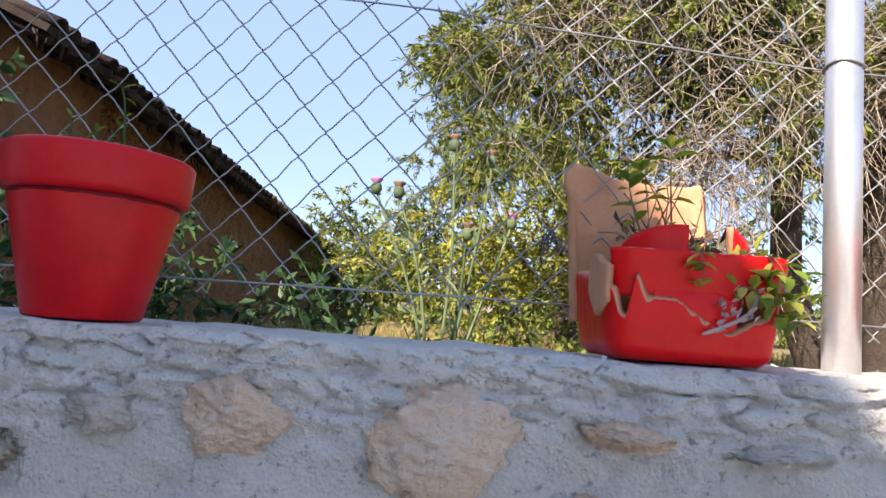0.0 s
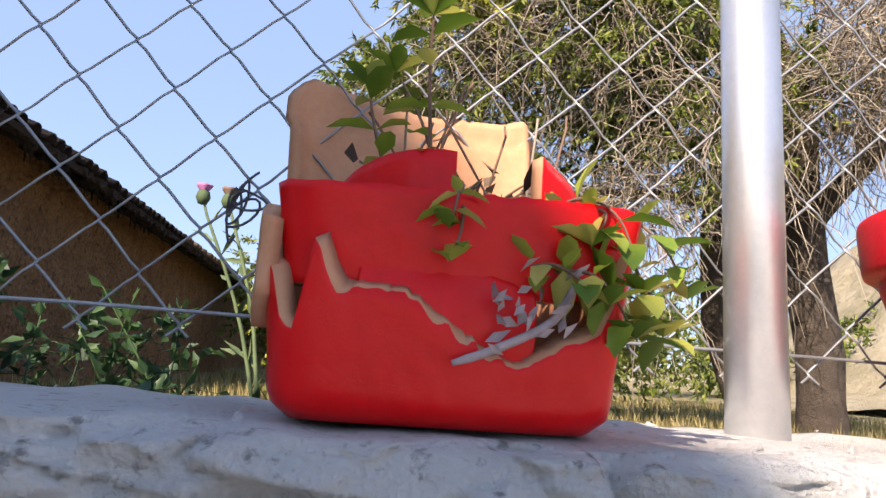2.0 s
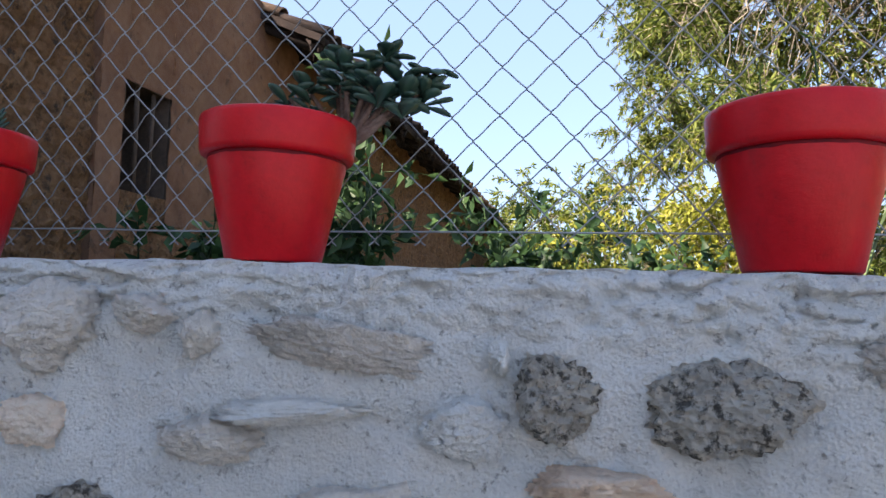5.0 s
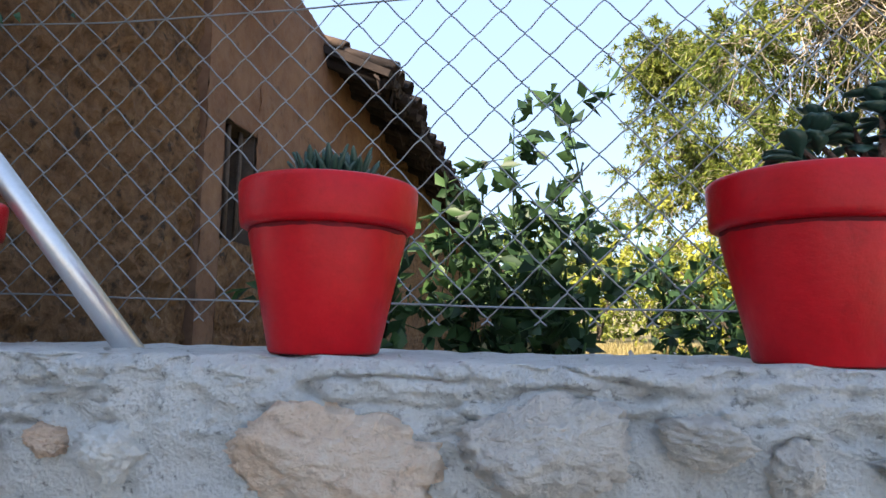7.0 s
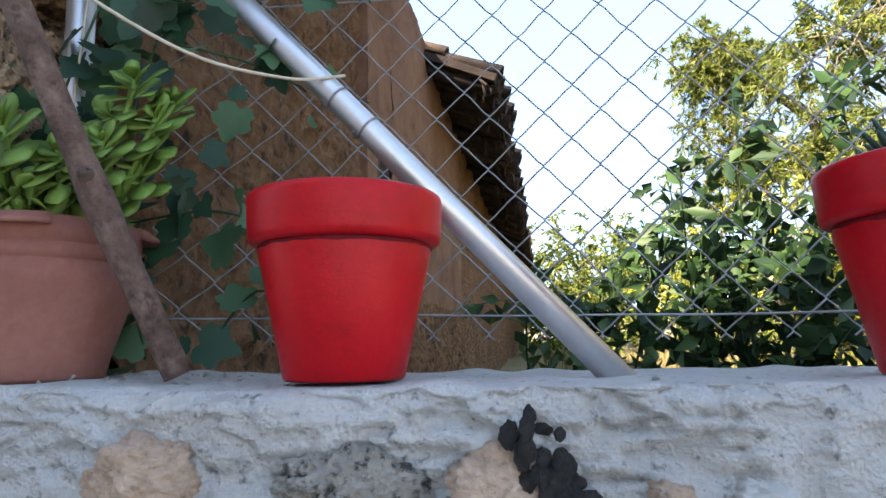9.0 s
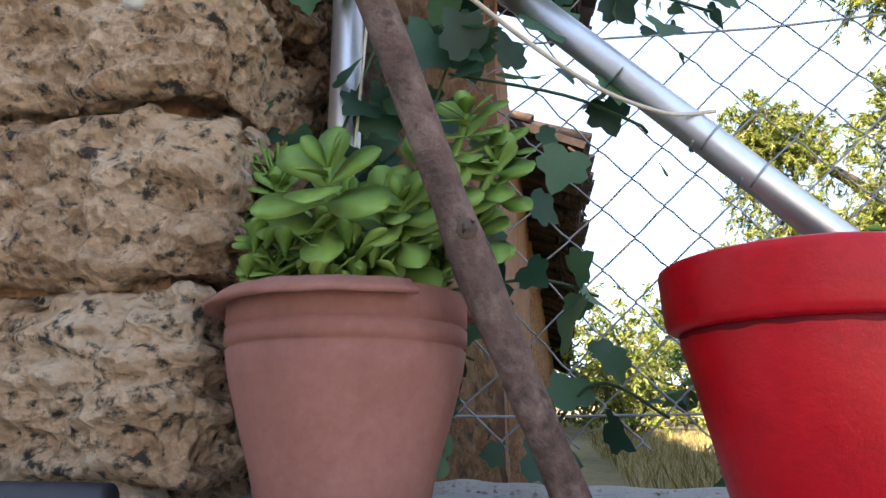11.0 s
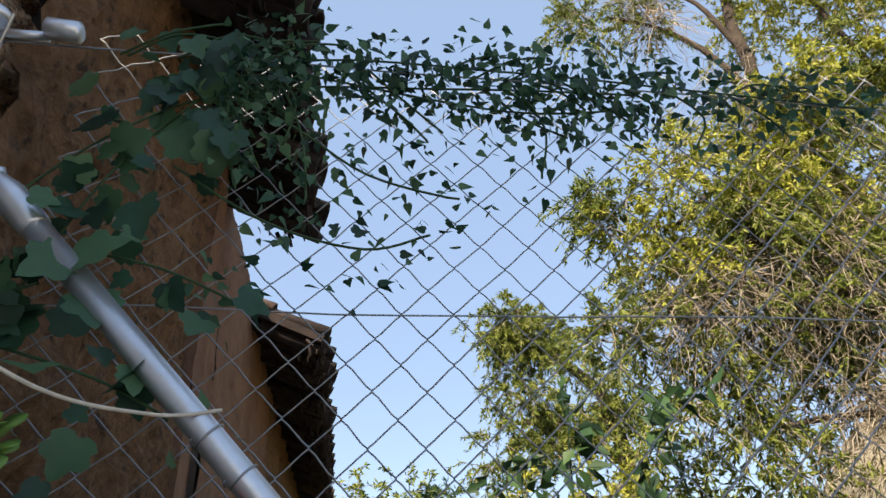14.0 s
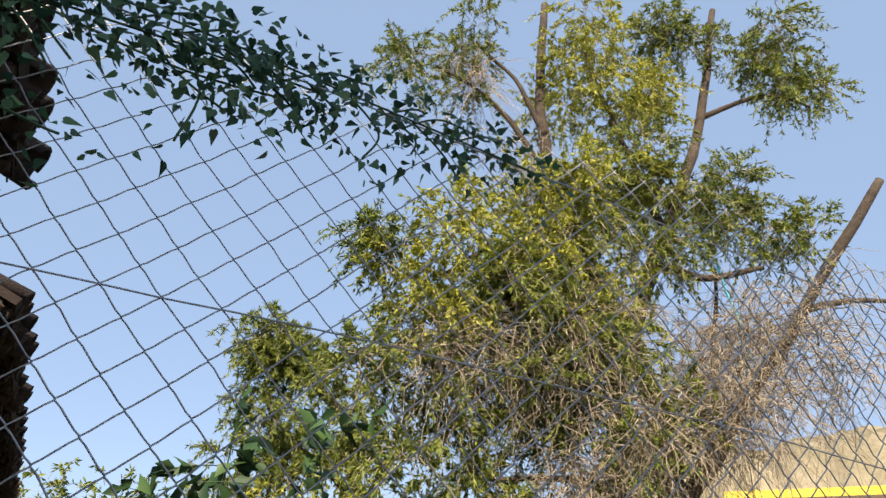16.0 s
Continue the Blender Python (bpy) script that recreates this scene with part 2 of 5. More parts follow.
def revolve(profile, n=56, wob=0.0):
    vs, fs = [], []
    for i in range(n):
        a = 2 * math.pi * i / n
        for r, z in profile:
            k = 1 + wob * noise.noise((math.cos(a) * 2, math.sin(a) * 2, z * 9))
            vs.append((r * k * math.cos(a), r * k * math.sin(a), z))
    m = len(profile)
    for i in range(n):
        j = (i + 1) % n
        for k in range(m - 1):
            fs.append((i * m + k, j * m + k, j * m + k + 1, i * m + k + 1))
    return vs, fs


def box(x0, y0, z0, x1, y1, z1):
    v = [(x, y, z) for z in (z0, z1) for y in (y0, y1) for x in (x0, x1)]
    return v, [(0, 2, 3, 1), (4, 5, 7, 6), (0, 1, 5, 4), (2, 6, 7, 3), (0, 4, 6, 2), (1, 3, 7, 5)]


def merge(*pieces):
    vs, fs = [], []
    for v, f in pieces:
        o = len(vs)
        vs += list(v)
        fs += [tuple(i + o for i in q) for q in f]
    return vs, fs


def tube(points, radii, n=8, cap=True):
    pts = [Vector(p) for p in points]
    if not hasattr(radii, "__len__"):
        radii = [radii] * len(pts)
    vs, fs = [], []
    ref = Vector((0.31, 0.87, 0.38))
    for i, p in enumerate(pts):
        d = (pts[min(i + 1, len(pts) - 1)] - pts[max(i - 1, 0)]).normalized()
        u = ref - d * ref.dot(d)
        if u.length < 1e-3:
            u = Vector((1, 0, 0)) - d * d.x
        u.normalize()
        ref = u
        w = d.cross(u)
        for k in range(n):
            a = 2 * math.pi * k / n
            vs.append(p + (u * math.cos(a) + w * math.sin(a)) * radii[i])
    for i in range(len(pts) - 1):
        for k in range(n):
            l = (k + 1) % n
            fs.append((i * n + k, i * n + l, (i + 1) * n + l, (i + 1) * n + k))
    if cap:
        fs.append(tuple(range(n - 1, -1, -1)))
        fs.append(tuple((len(pts) - 1) * n + k for k in range(n)))
    return vs, fs


def rough_sheet(nx, nz, fn):
    vs = [fn(i / nx, k / nz) for k in range(nz + 1) for i in range(nx + 1)]
    fs = [(k * (nx + 1) + i, k * (nx + 1) + i + 1, (k + 1) * (nx + 1) + i + 1, (k + 1) * (nx + 1) + i) for k in range(nz) for i in range(nx)]
    return vs, fs


def leaf(base, way, up, length, width, cup=0.15):
    """A six-point leaf blade with a folded midrib."""
    d = Vector(way).normalized()
    s = d.cross(Vector(up))
    if s.length < 1e-3:
        s = d.orthogonal()
    s.normalize()
    n = s.cross(d)
    b = Vector(base)
    w = width / 2
    vs = [b, b + d * length * 0.35 + s * w + n * w * cup * 2, b + d * length * 0.75 + s * w * 0.7 + n * w * cup,
          b + d * length - n * length * cup * 0.5, b + d * length * 0.75 - s * w * 0.7 + n * w * cup, b + d * length * 0.35 - s * w + n * w * cup * 2, b + d * length * 0.5]
    return vs, [(0, 1, 6), (1, 2, 6), (2, 3, 6), (3, 4, 6), (4, 5, 6), (5, 0, 6)]


def fat_leaf(base, way, up, length, width, thick):
    """A thick rounded succulent leaf."""
    d = Vector(way).normalized()
    s = d.cross(Vector(up))
    if s.length < 1e-3:
        s = d.orthogonal()
    s.normalize()
    n = s.cross(d)
    b = Vector(base)
    rings = [(0.0, 0.16), (0.18, 0.36), (0.40, 0.78), (0.60, 1.0), (0.78, 0.95), (0.92, 0.62), (1.0, 0.14)]
    vs, fs = [], []
    for f, k in rings:
        c = b + d * length * f + n * length * (0.10 * f - 0.13 * f * f)
        w = width / 2 * k
        t = thick / 2 * (0.4 + 0.6 * k)
        vs += [c + s * w + n * w * 0.10, c + n * t, c - s * w + n * w * 0.10, c - n * t]
    m = len(rings) - 1
    for i in range(m):
        for k in range(4):
            l = (k + 1) % 4
            fs.append((i * 4 + k, i * 4 + l, i * 4 + 4 + l, i * 4 + 4 + k))
    fs.append((m * 4, m * 4 + 1, m * 4 + 2, m * 4 + 3))
    return vs, fs


def rand_dir(rng):
    while True:
        v = Vector((rng.uniform(-1, 1), rng.uniform(-1, 1), rng.uniform(-1, 1)))
        if 0.05 < v.length < 1:
            return v.normalized()

# ---- ground ----
def ground_z(x, y):
    if y < 0.2:
        return 0.0
    far = max(0.0, min(y, 40) - 9) * 0.03
    return 0.98 + far + 0.10 * noise.noise((x * 0.5, y * 0.5, 0)) + 0.04 * noise.noise((x * 2.1, y * 2.1, 3))


def lane_point(u, v):
    x, y = -60 + 120 * u, -60 + 60.1 * v
    return (x, y, 0.02 * noise.noise((x, y, 0)))


gv, gf = rough_sheet(60, 40, lane_point)
lane = link("ground", gv, gf, LANE)
tagged(lane, "pale trodden earth of the lane", "ground", kind="structure")


def yard_point(u, v):
    x = math.copysign(abs(2 * u - 1) ** 2.6 * 300, u - 0.5) + 2
    y = 0.3 + 500 * v ** 3.2
    return (x, y, ground_z(x, min(y, 60)) if y < 60 else ground_z(x, 60) * 1.0)


gv, gf = rough_sheet(150, 120, yard_point)
yard = link("yard", gv, gf, GRASS)
tagged(yard, "dry yellow grass and bare earth behind the fence", "ground", kind="structure")

# ---- low stone wall ----
WALL_X0, WALL_X1 = -3.6, 4.2


def wall_face(x, z):
    """Trowelled mortar: broad swells, torn sideways strata under the top, small pits and cracks."""
    band = min(1.0, max(0.12, 1.0 - (TOP - 0.075 - z + 0.05 * noise.noise((x * 1.7, 0, 41))) / 0.06))
    n = 0.016 * noise.noise((x * 2.5, z * 3.5, 1)) + 0.009 * noise.noise((x * 9, z * 13, 4)) + 0.005 * noise.noise((x * 22, z * 40, 7)) + 0.003 * noise.noise((x * 55, z * 85, 2))
    sx, sz = x + 0.03 * noise.noise((x * 21, z * 25, 54)) + 0.05 * noise.noise((x * 5, z * 9, 50)), z + 0.015 * noise.noise((x * 3.0, z * 4, 51)) + 0.006 * noise.noise((x * 19, z * 12, 55))
    crack = 0.017 * max(0.0, 1 - 9 * abs(noise.noise((sx * 8.0, sz * 34, 9)))) * max(0.0, 0.4 + noise.noise((x * 3.1, z * 5, 60)))
    tear = 0.0038 * math.tanh(12 * noise.noise((sx * 15, sz * 52, 12)) + 8 * noise.noise((x * 40, z * 70, 13)))
    pit = 0.016 * max(0.0, noise.noise((x * 26, z * 34, 20)) - 0.36)
    chip = 0.011 * math.tanh(9 * max(0.0, noise.noise((x * 12, z * 27, 37)) - 0.30))
    return n + band * (crack + tear) + pit + chip * (0.4 + 0.6 * band)


def top_edge(x):
    return TOP + 0.006 * noise.noise((x * 3, 0, 5)) + 0.004 * noise.noise((x * 17, 2, 5))


NX = 1750


def wall_depth(x):
    return 0.36 + 0.12 / (1 + math.exp(4.0 * (x + 0.8)))



def wall_point(u, v):
    x = WALL_X0 + (WALL_X1 - WALL_X0) * u
    if v < 0.86:
        k = v / 0.86
        k = 1 - (1 - k) ** 2.1
        z = top_edge(x) * k
        y = wall_face(x, z) + 0.012 * max(0.0, (k - 0.985) / 0.015) ** 2
        return (x, y, z)
    k = (v - 0.86) / 0.14
    WALL_T = wall_depth(x)
    if k < 0.8:
        y = 0.016 + (WALL_T - 0.016) * k / 0.8
        return (x, y + wall_face(x, TOP) * (1 - k), top_edge(x) + 0.004 * noise.noise((x * 14, y * 14, 8)) + 0.002)
    return (x, WALL_T, top_edge(x) - (k - 0.8) / 0.2 * 1.3)


gv, gf = rough_sheet(NX, 150, wall_point)
low_wall = link("wall_lane", gv, gf, MORTAR)
tagged(low_wall, "low wall of grey mortar with rough stones set in", "wall", kind="structure")


def stone_mesh(w, h, d, seed, sharp=0.25):
    """A split field stone: cleft faces, a broken outline and a rough skin."""
    bm = bmesh.new()
    bmesh.ops.create_icosphere(bm, subdivisions=5, radius=1.0)
    rng = random.Random(seed)
    cuts = []
    turn = rng.uniform(0, 6.28)
    for i in range(7):
        a = turn + i * 0.9 + rng.uniform(-0.28, 0.28)
        cuts.append((Vector((math.cos(a), rng.uniform(-0.45, 0.05), math.sin(a))).normalized(), rng.uniform(0.70, 0.92)))
    for i in range(4):
        a = rng.uniform(0, 6.28)
        cuts.append((Vector((0.5 * math.cos(a), -1, 0.5 * math.sin(a))).normalized(), rng.uniform(0.52, 0.72)))
    for v in bm.verts:
        p = v.co.normalized()
        r = 1.0
        for n, o in cuts:
            c = p.dot(n)
            if c > 0.05:
                r = min(r, o / c)
        q = p * r
        r *= 1 + 0.10 * noise.noise(q * 2.3 + Vector((seed, 0, 0))) + 0.09 * noise.noise(q * 6 + Vector((0, seed, 0))) + 0.06 * noise.noise(q * 15 + Vector((0, 0, seed))) + 0.05 * math.tanh(6 * noise.noise(Vector((q.x * 5, q.y * 5, q.z * 11)) + Vector((seed, seed, 0))))
        v.co = Vector((p.x * r * w * 0.55, p.y * r * d * 1.7, p.z * r * h * 0.58))
    me = bpy.data.meshes.new("stone")
    bm.to_mesh(me)
    bm.free()
    me.polygons.foreach_set("use_smooth", [True] * len(me.polygons))
    return me


STONES = [
    (0.083, 1.243, 0.105, 0.062, "g"), (0.246, 1.250, 0.155, 0.098, "t"), (0.503, 1.228, 0.215, 0.150, "t"), (-0.334, 1.177, 0.116, 0.110, "p"), (-0.123, 1.175, 0.211, 0.117, "p"), (-0.409, 1.229, 0.030, 0.055, "w"), (-0.635, 1.235, 0.304, 0.075, "g"), (-0.710, 1.140, 0.233, 0.036, "w"), (-0.825, 1.089, 0.172, 0.073, "g"), (-1.129, 1.102, 0.101, 0.086, "t"), (-1.129, 1.215, 0.093, 0.079, "g"), (-0.275, 1.060, 0.178, 0.060, "t"), (-0.454, 1.130, 0.131, 0.090, "m"), (-0.857, 1.243, 0.055, 0.074, "g"), (-1.385, 1.228, 0.285, 0.135, "t"),
]
STONES += [
    (-1.121, 1.255, 0.190, 0.110, "g"), (-1.654, 1.232, 0.078, 0.075, "w"), (-1.741, 1.243, 0.058, 0.042, "t"), (-0.954, 1.271, 0.100, 0.060, "g"), (-2.282, 1.254, 0.137, 0.092, "t"), (-2.054, 1.250, 0.171, 0.081, "p"), (-1.892, 1.248, 0.122, 0.112, "t"), (-2.104, 1.161, 0.187, 0.040, "p"), (0.755, 1.256, 0.119, 0.038, "t"), (0.955, 1.247, 0.134, 0.023, "g"), (0.705, 1.161, 0.060, 0.039, "t"), (1.005, 1.175, 0.062, 0.035, "t"), (1.185, 1.224, 0.187, 0.112, "g"), (1.455, 1.236, 0.144, 0.079, "w"),
]
STONE_WHITE = mat("pale_stone", [(0.25, (0.46, 0.445, 0.42)), (0.5, (0.68, 0.665, 0.63)), (0.75, (0.80, 0.78, 0.74))], 14, 60, 0.95, 0.9, 0.015, vary=0.2, mid=1.5, mid_scale=35.0)
for i, (x, z, w, h, k) in enumerate(STONES):
    me = stone_mesh(w, h, 0.040 if k != "m" else 0.03, 11 + i)
    me.materials.append({"t": STONE_TAN, "g": STONE_GREY, "p": STONE_PIT, "w": STONE_WHITE, "m": MORTAR}[k])
    ob = new("stone", me)
    ob.parent = low_wall
    ob.location = (x, 0.006 + wall_face(x, z), z)
    ob.rotation_euler = (0, random.uniform(-0.2, 0.2), 0)
TAR = mat("old_tar", [(0.3, (0.012, 0.012, 0.013)), (0.7, (0.045, 0.043, 0.042))], 30, 120, 0.7, 1.0, 0.01)
tr = random.Random(19)
for i in range(46):
    u = tr.random()
    x, z = -1.876 + 0.052 * u + tr.gauss(0, 0.011), 1.315 - 0.105 * u + tr.gauss(0, 0.012)
    me = stone_mesh(tr.uniform(0.010, 0.026), tr.uniform(0.012, 0.030), 0.0028, 91 + i)
    me.materials.append(TAR)
    ob = new("tar_stain", me)
    ob.parent = low_wall
    ob.location = (x, wall_face(x, z) - (0.024 if 0.12 < u else 0.001), z)
rng = random.Random(77)
for i in range(46):
    x, z = rng.uniform(WALL_X0 + 0.2, WALL_X1 - 0.2), rng.uniform(0.15, 1.0)
    me = stone_mesh(rng.uniform(0.1, 0.28), rng.uniform(0.07, 0.16), 0.045, 200 + i)
    me.materials.append([STONE_TAN, STONE_GREY, STONE_PIT, STONE_WHITE][i % 4])
    ob = new("stone", me)
    ob.parent = low_wall
    ob.location = (x, 0.012, z)

# ---- chain-link fence ----
FY = 0.255
fence = thing("chain_link_fence", (0, FY, TOP), "galvanised chain-link fence on steel posts along the wall top", "fence")


def fence_part(name, vf, material, label="", smooth=True):
    vs, fs = vf
    return link(name, [Vector(v) - Vector((0, FY, TOP)) for v in vs], fs, material, fence, label, smooth)


PX, P2X = 1.191, -2.59
for x, z1, pr in ((PX, 2.55, 0.0300), (P2X, 2.475, 0.0222)):
    post = fence_part("post", tube([(x, FY, TOP - 0.2), (x, FY, 1.7), (x, FY, z1)], pr, 24), STEEL)
    cap = fence_part("post_cap", tube([(x, FY, z1 - 0.012), (x, FY, z1 + 0.004), (x, FY, z1 + 0.012)], [pr + 0.002, pr + 0.002, pr - 0.004], 24), STEEL)
# diagonal brace with flattened end and collar
bt, bb = Vector((-2.508, 0.240, 2.145)), Vector((-1.746, 0.19, TOP - 0.02))
bd = (bb - bt).normalized()
brace = fence_part("brace_pole", tube([bt + bd * 0.09, bt + bd * 0.5, bb], 0.0195, 20), STEEL)
collar = fence_part("brace_collar", tube([bt + bd * 0.0, bt + bd * 0.03, bt + bd * 0.06, bt + bd * 0.13, bt + bd * 0.135], [0.011, 0.018, 0.025, 0.0225, 0.020], 20), STEEL)
for z in (2.148, 2.424):
    clamp_arm = fence_part("clamp_arm", tube([(P2X + 0.02, FY - 0.01, z), (P2X + 0.10, FY - 0.01, z)], 0.009, 6), STEEL)
knob = fence_part("wire_tensioner", tube([(P2X + 0.10, FY - 0.03, 2.424), (P2X + 0.105, FY - 0.03, 2.424), (P2X + 0.155, FY - 0.03, 2.420), (P2X + 0.16, FY - 0.03, 2.420)], [0.012, 0.019, 0.019, 0.012], 12), STEEL)
FX1 = 4.2


def ease(rows, x):
    """Straight lines from row to row of (x, value), x rising."""
    if x <= rows[0][0]:
        return rows[0][1]
    for (x0, v0), (x1, v1) in zip(rows, rows[1:]):
        if x <= x1:
            return v0 + (v1 - v0) * (x - x0) / (x1 - x0)
    return rows[-1][1]


# the netting bows away from the lane towards the house
BOW = [(-2.56, 0.285), (-2.3, 0.40), (-2.0, 0.415), (-1.6, 0.397), (-1.2, 0.345), (-0.4, 0.270), (0.5, 0.250), (1.0, 0.288), (4.2, 0.290)]
LOW_WIRE = [(-2.56, 1.446), (-2.06, 1.443), (-1.58, 1.435), (-1.0, 1.427), (0.0, 1.426), (1.1, 1.434), (4.2, 1.44)]
MID_WIRE = [(-2.56, 1.942), (-2.3, 2.003), (-1.5, 2.001), (-0.4, 1.96), (1.19, 1.893), (4.2, 1.893)]
for rows in (LOW_WIRE, MID_WIRE):
    pts = [(x, ease(BOW, x) - 0.004, ease(rows, x) + 0.003 * noise.noise((x * 4, rows[0][1] * 7, 0))) for x in [P2X + 0.03 + (FX1 - P2X - 0.03) * i / 120 for i in range(121)]]
    fence_part("tension_wire", tube(pts, 0.0018, 6), WIRE)
pts = [(P2X + (FX1 - P2X) * i / 60, FY - 0.004, 2.414 + 0.004 * noise.noise((i * 0.4, 17, 0))) for i in range(61)]
fence_part("tension_wire", tube(pts, 0.0017, 6), WIRE)
# woven mesh: each wire zigzags and hooks its neighbour
D, V = 0.0905, 0.0918
SLIP = [(-2.0, 0.10), (-1.5, 0.17), (-0.4, 0.067), (-0.2, 0.067), (0.40, -0.38), (4.2, -0.38)]
LIFT = [(-2.0, 0.0), (-1.6, -0.004), (-0.4, 0.0), (0.4, 0.0055)]
vs, fs = [], []


def knuckle(h, n):
    """Where half-column h crosses row n."""
    z = -0.0115 + n * V / 2 + ease(LIFT, D * h / 2)
    x = D * (h / 2 + ease(SLIP, D * h / 2)) + 0.037 * (z - 1.7)
    x += 0.004 * noise.noise((h * 0.31, n * 0.37, 2.0))
    z += 0.004 * noise.noise((h * 0.33, n * 0.29, 8.0))
    return Vector((x, ease(BOW, x) + 0.006 * noise.noise((h * 0.2, n * 0.2, 5.0)), z))


for k in range(int(-2.49 / D * 2), int(FX1 / D * 2)):
    pts = []
    for n in range(31, 57):
        right = (n + k) % 2
        c = knuckle(k + right, n)
        s = 1 if right else -1
        pts.append(c + Vector((-s * 0.0100, -0.0022, -0.0100)))
        pts.append(c + Vector((s * 0.0006, -0.0016, -0.0012)))
        pts.append(c + Vector((s * 0.0006, 0.0016, 0.0012)))
        pts.append(c + Vector((-s * 0.0100, 0.0022, 0.0100)))
    v, f = tube(pts, 0.00155, 4, False)
    o = len(vs)
    vs += v
    fs += [tuple(i + o for i in q) for q in f]
mesh_ob = fence_part("wire_mesh", (vs, fs), WIRE)
tagged(mesh_ob, "woven wire diamonds", kind="stuff")
ring = [(PX + 0.0328 * math.cos(a), FY + 0.0328 * math.sin(a), 1.888 + 0.004 * math.sin(2 * a)) for a in [i * 0.4 for i in range(33)]]
fence_part("tie_wire", tube(ring, 0.0022, 6), WIRE)
for k in range(5):
    cx, cz = 0.672 + 0.004 * k, 1.520 + 0.012 * (k % 3)
    loop = [(cx + (0.006 + 0.0025 * k) * math.cos(a * (1 + 0.06 * k) + k), 0.236 - 0.004 * k + 0.004 * math.sin(2 * a), cz + (0.026 - 0.004 * k) * math.sin(a + 2 * k)) for a in [i * 0.42 for i in range(14)]]
    fence_part("wire_tie_end", tube(loop, 0.0013, 5), DARK_WIRE)
for s in (0.56, 0.60):
    c = bt + bd * (0.532 if s < 0.58 else 0.60)
    u = bd.orthogonal().normalized()
    w = bd.cross(u)
    fence_part("tie_wire", tube([c + (u * math.cos(a) + w * math.sin(a)) * 0.0215 + bd * 0.002 * a for a in [i * 0.4 for i in range(17)]], 0.0016, 6), WIRE)

# ---- adobe house with tiled eaves ----
HX = -2.55
house = thing("adobe_house", (HX, 8, 0.9), "old adobe house with crumbling plaster and a tiled roof", "house")
HO = Vector((HX, 8, 0.9))


def house_part(name, vf, material, label="", parent=None, smooth=True):
    vs, fs = vf
    return link(name, [Vector(v) - HO for v in vs], fs, material, parent or house, label, smooth)


def rough_panel(y0, y1, z0, z1, x, amp, seed):
    ny, nz = int((y1 - y0) / 0.022), int((z1 - z0) / 0.025)
    ny, nz = min(ny, 200), min(nz, 120)

    def fn(u, v):
        y, z = y0 + (y1 - y0) * u, z0 + (z1 - z0) * v
        d = amp * noise.noise((seed, y * 1.6, z * 1.8)) + amp * 0.6 * noise.noise((seed, y * 5, z * 6)) + amp * 0.5 * noise.noise((seed, y * 14, z * 15)) + amp * 0.35 * noise.noise((seed, y * 32, z * 34)) - amp * 1.6 * max(0.0, noise.noise((seed, y * 8, z * 10)) - 0.4)
        return (x + d, y, z)
    return rough_sheet(max(ny, 2), max(nz, 2), fn)


house_part("wall", rough_panel(0.32, 1.98, 0.3, 3.5, HX, 0.045, 1), ADOBE)
house_part("wall", merge(rough_panel(5.2, 24.0, 0.3, 3.4, HX - 0.02, 0.03, 2), box(-7.0, 23.9, 0.3, HX - 0.05, 24.0, 3.4)), ADOBE)
house_part("plastered_wall", merge(rough_panel(2.44, 5.2, 1.66, 3.4, HX - 0.015, 0.014, 2), rough_panel(1.98, 2.44, 2.37, 3.4, HX - 0.015, 0.012, 4)), PLASTER)
house_part("wall_foot", merge(rough_panel(1.98, 5.2, 0.3, 1.67, HX - 0.01, 0.04, 12), rough_panel(1.98, 2.44, 1.62, 1.80, HX - 0.02, 0.02, 13)), ADOBE)
house_part("window_reveal", merge(box(HX - 0.45, 1.90, 1.78, HX - 0.03, 1.98, 2.40), box(HX - 0.45, 2.44, 1.78, HX - 0.03, 2.52, 2.40), box(HX - 0.45, 1.9, 2.37, HX - 0.03, 2.52, 2.45), box(HX - 0.45, 1.9, 1.72, HX - 0.03, 2.52, 1.80), box(HX - 0.55, 1.9, 1.7, HX - 0.45, 2.52, 2.5)), OLD_WOOD, smooth=False)
win = house_part("window", tube([(HX - 0.06, 2.21, 1.80), (HX - 0.06, 2.2, 2.37)], 0.014, 6), OLD_WOOD, "weathered wooden window bars")
for y in (2.08, 2.33):
    house_part("window_bar", tube([(HX - 0.06, y, 1.80), (HX - 0.06, y + 0.01, 2.37)], 0.013, 6), OLD_WOOD, "", win)
house_part("backing_wall", box(-7.0, 0.45, 0.3, HX - 0.56, 16.85, 3.3), ADOBE, smooth=False)
house_part("pilaster", merge(rough_panel(1.80, 1.98, 0.9, 3.3, HX + 0.035, 0.010, 8), rough_sheet(4, 60, lambda u, v: (HX - 0.05 + 0.085 * u, 1.981 + 0.008 * noise.noise((u * 3, v * 20, 3)), 0.9 + 2.4 * v)), rough_sheet(4, 60, lambda u, v: (HX + 0.035 - 0.085 * u, 1.80 + 0.008 * noise.noise((u * 3, v * 20, 6)), 0.9 + 2.4 * v))), PLASTER)


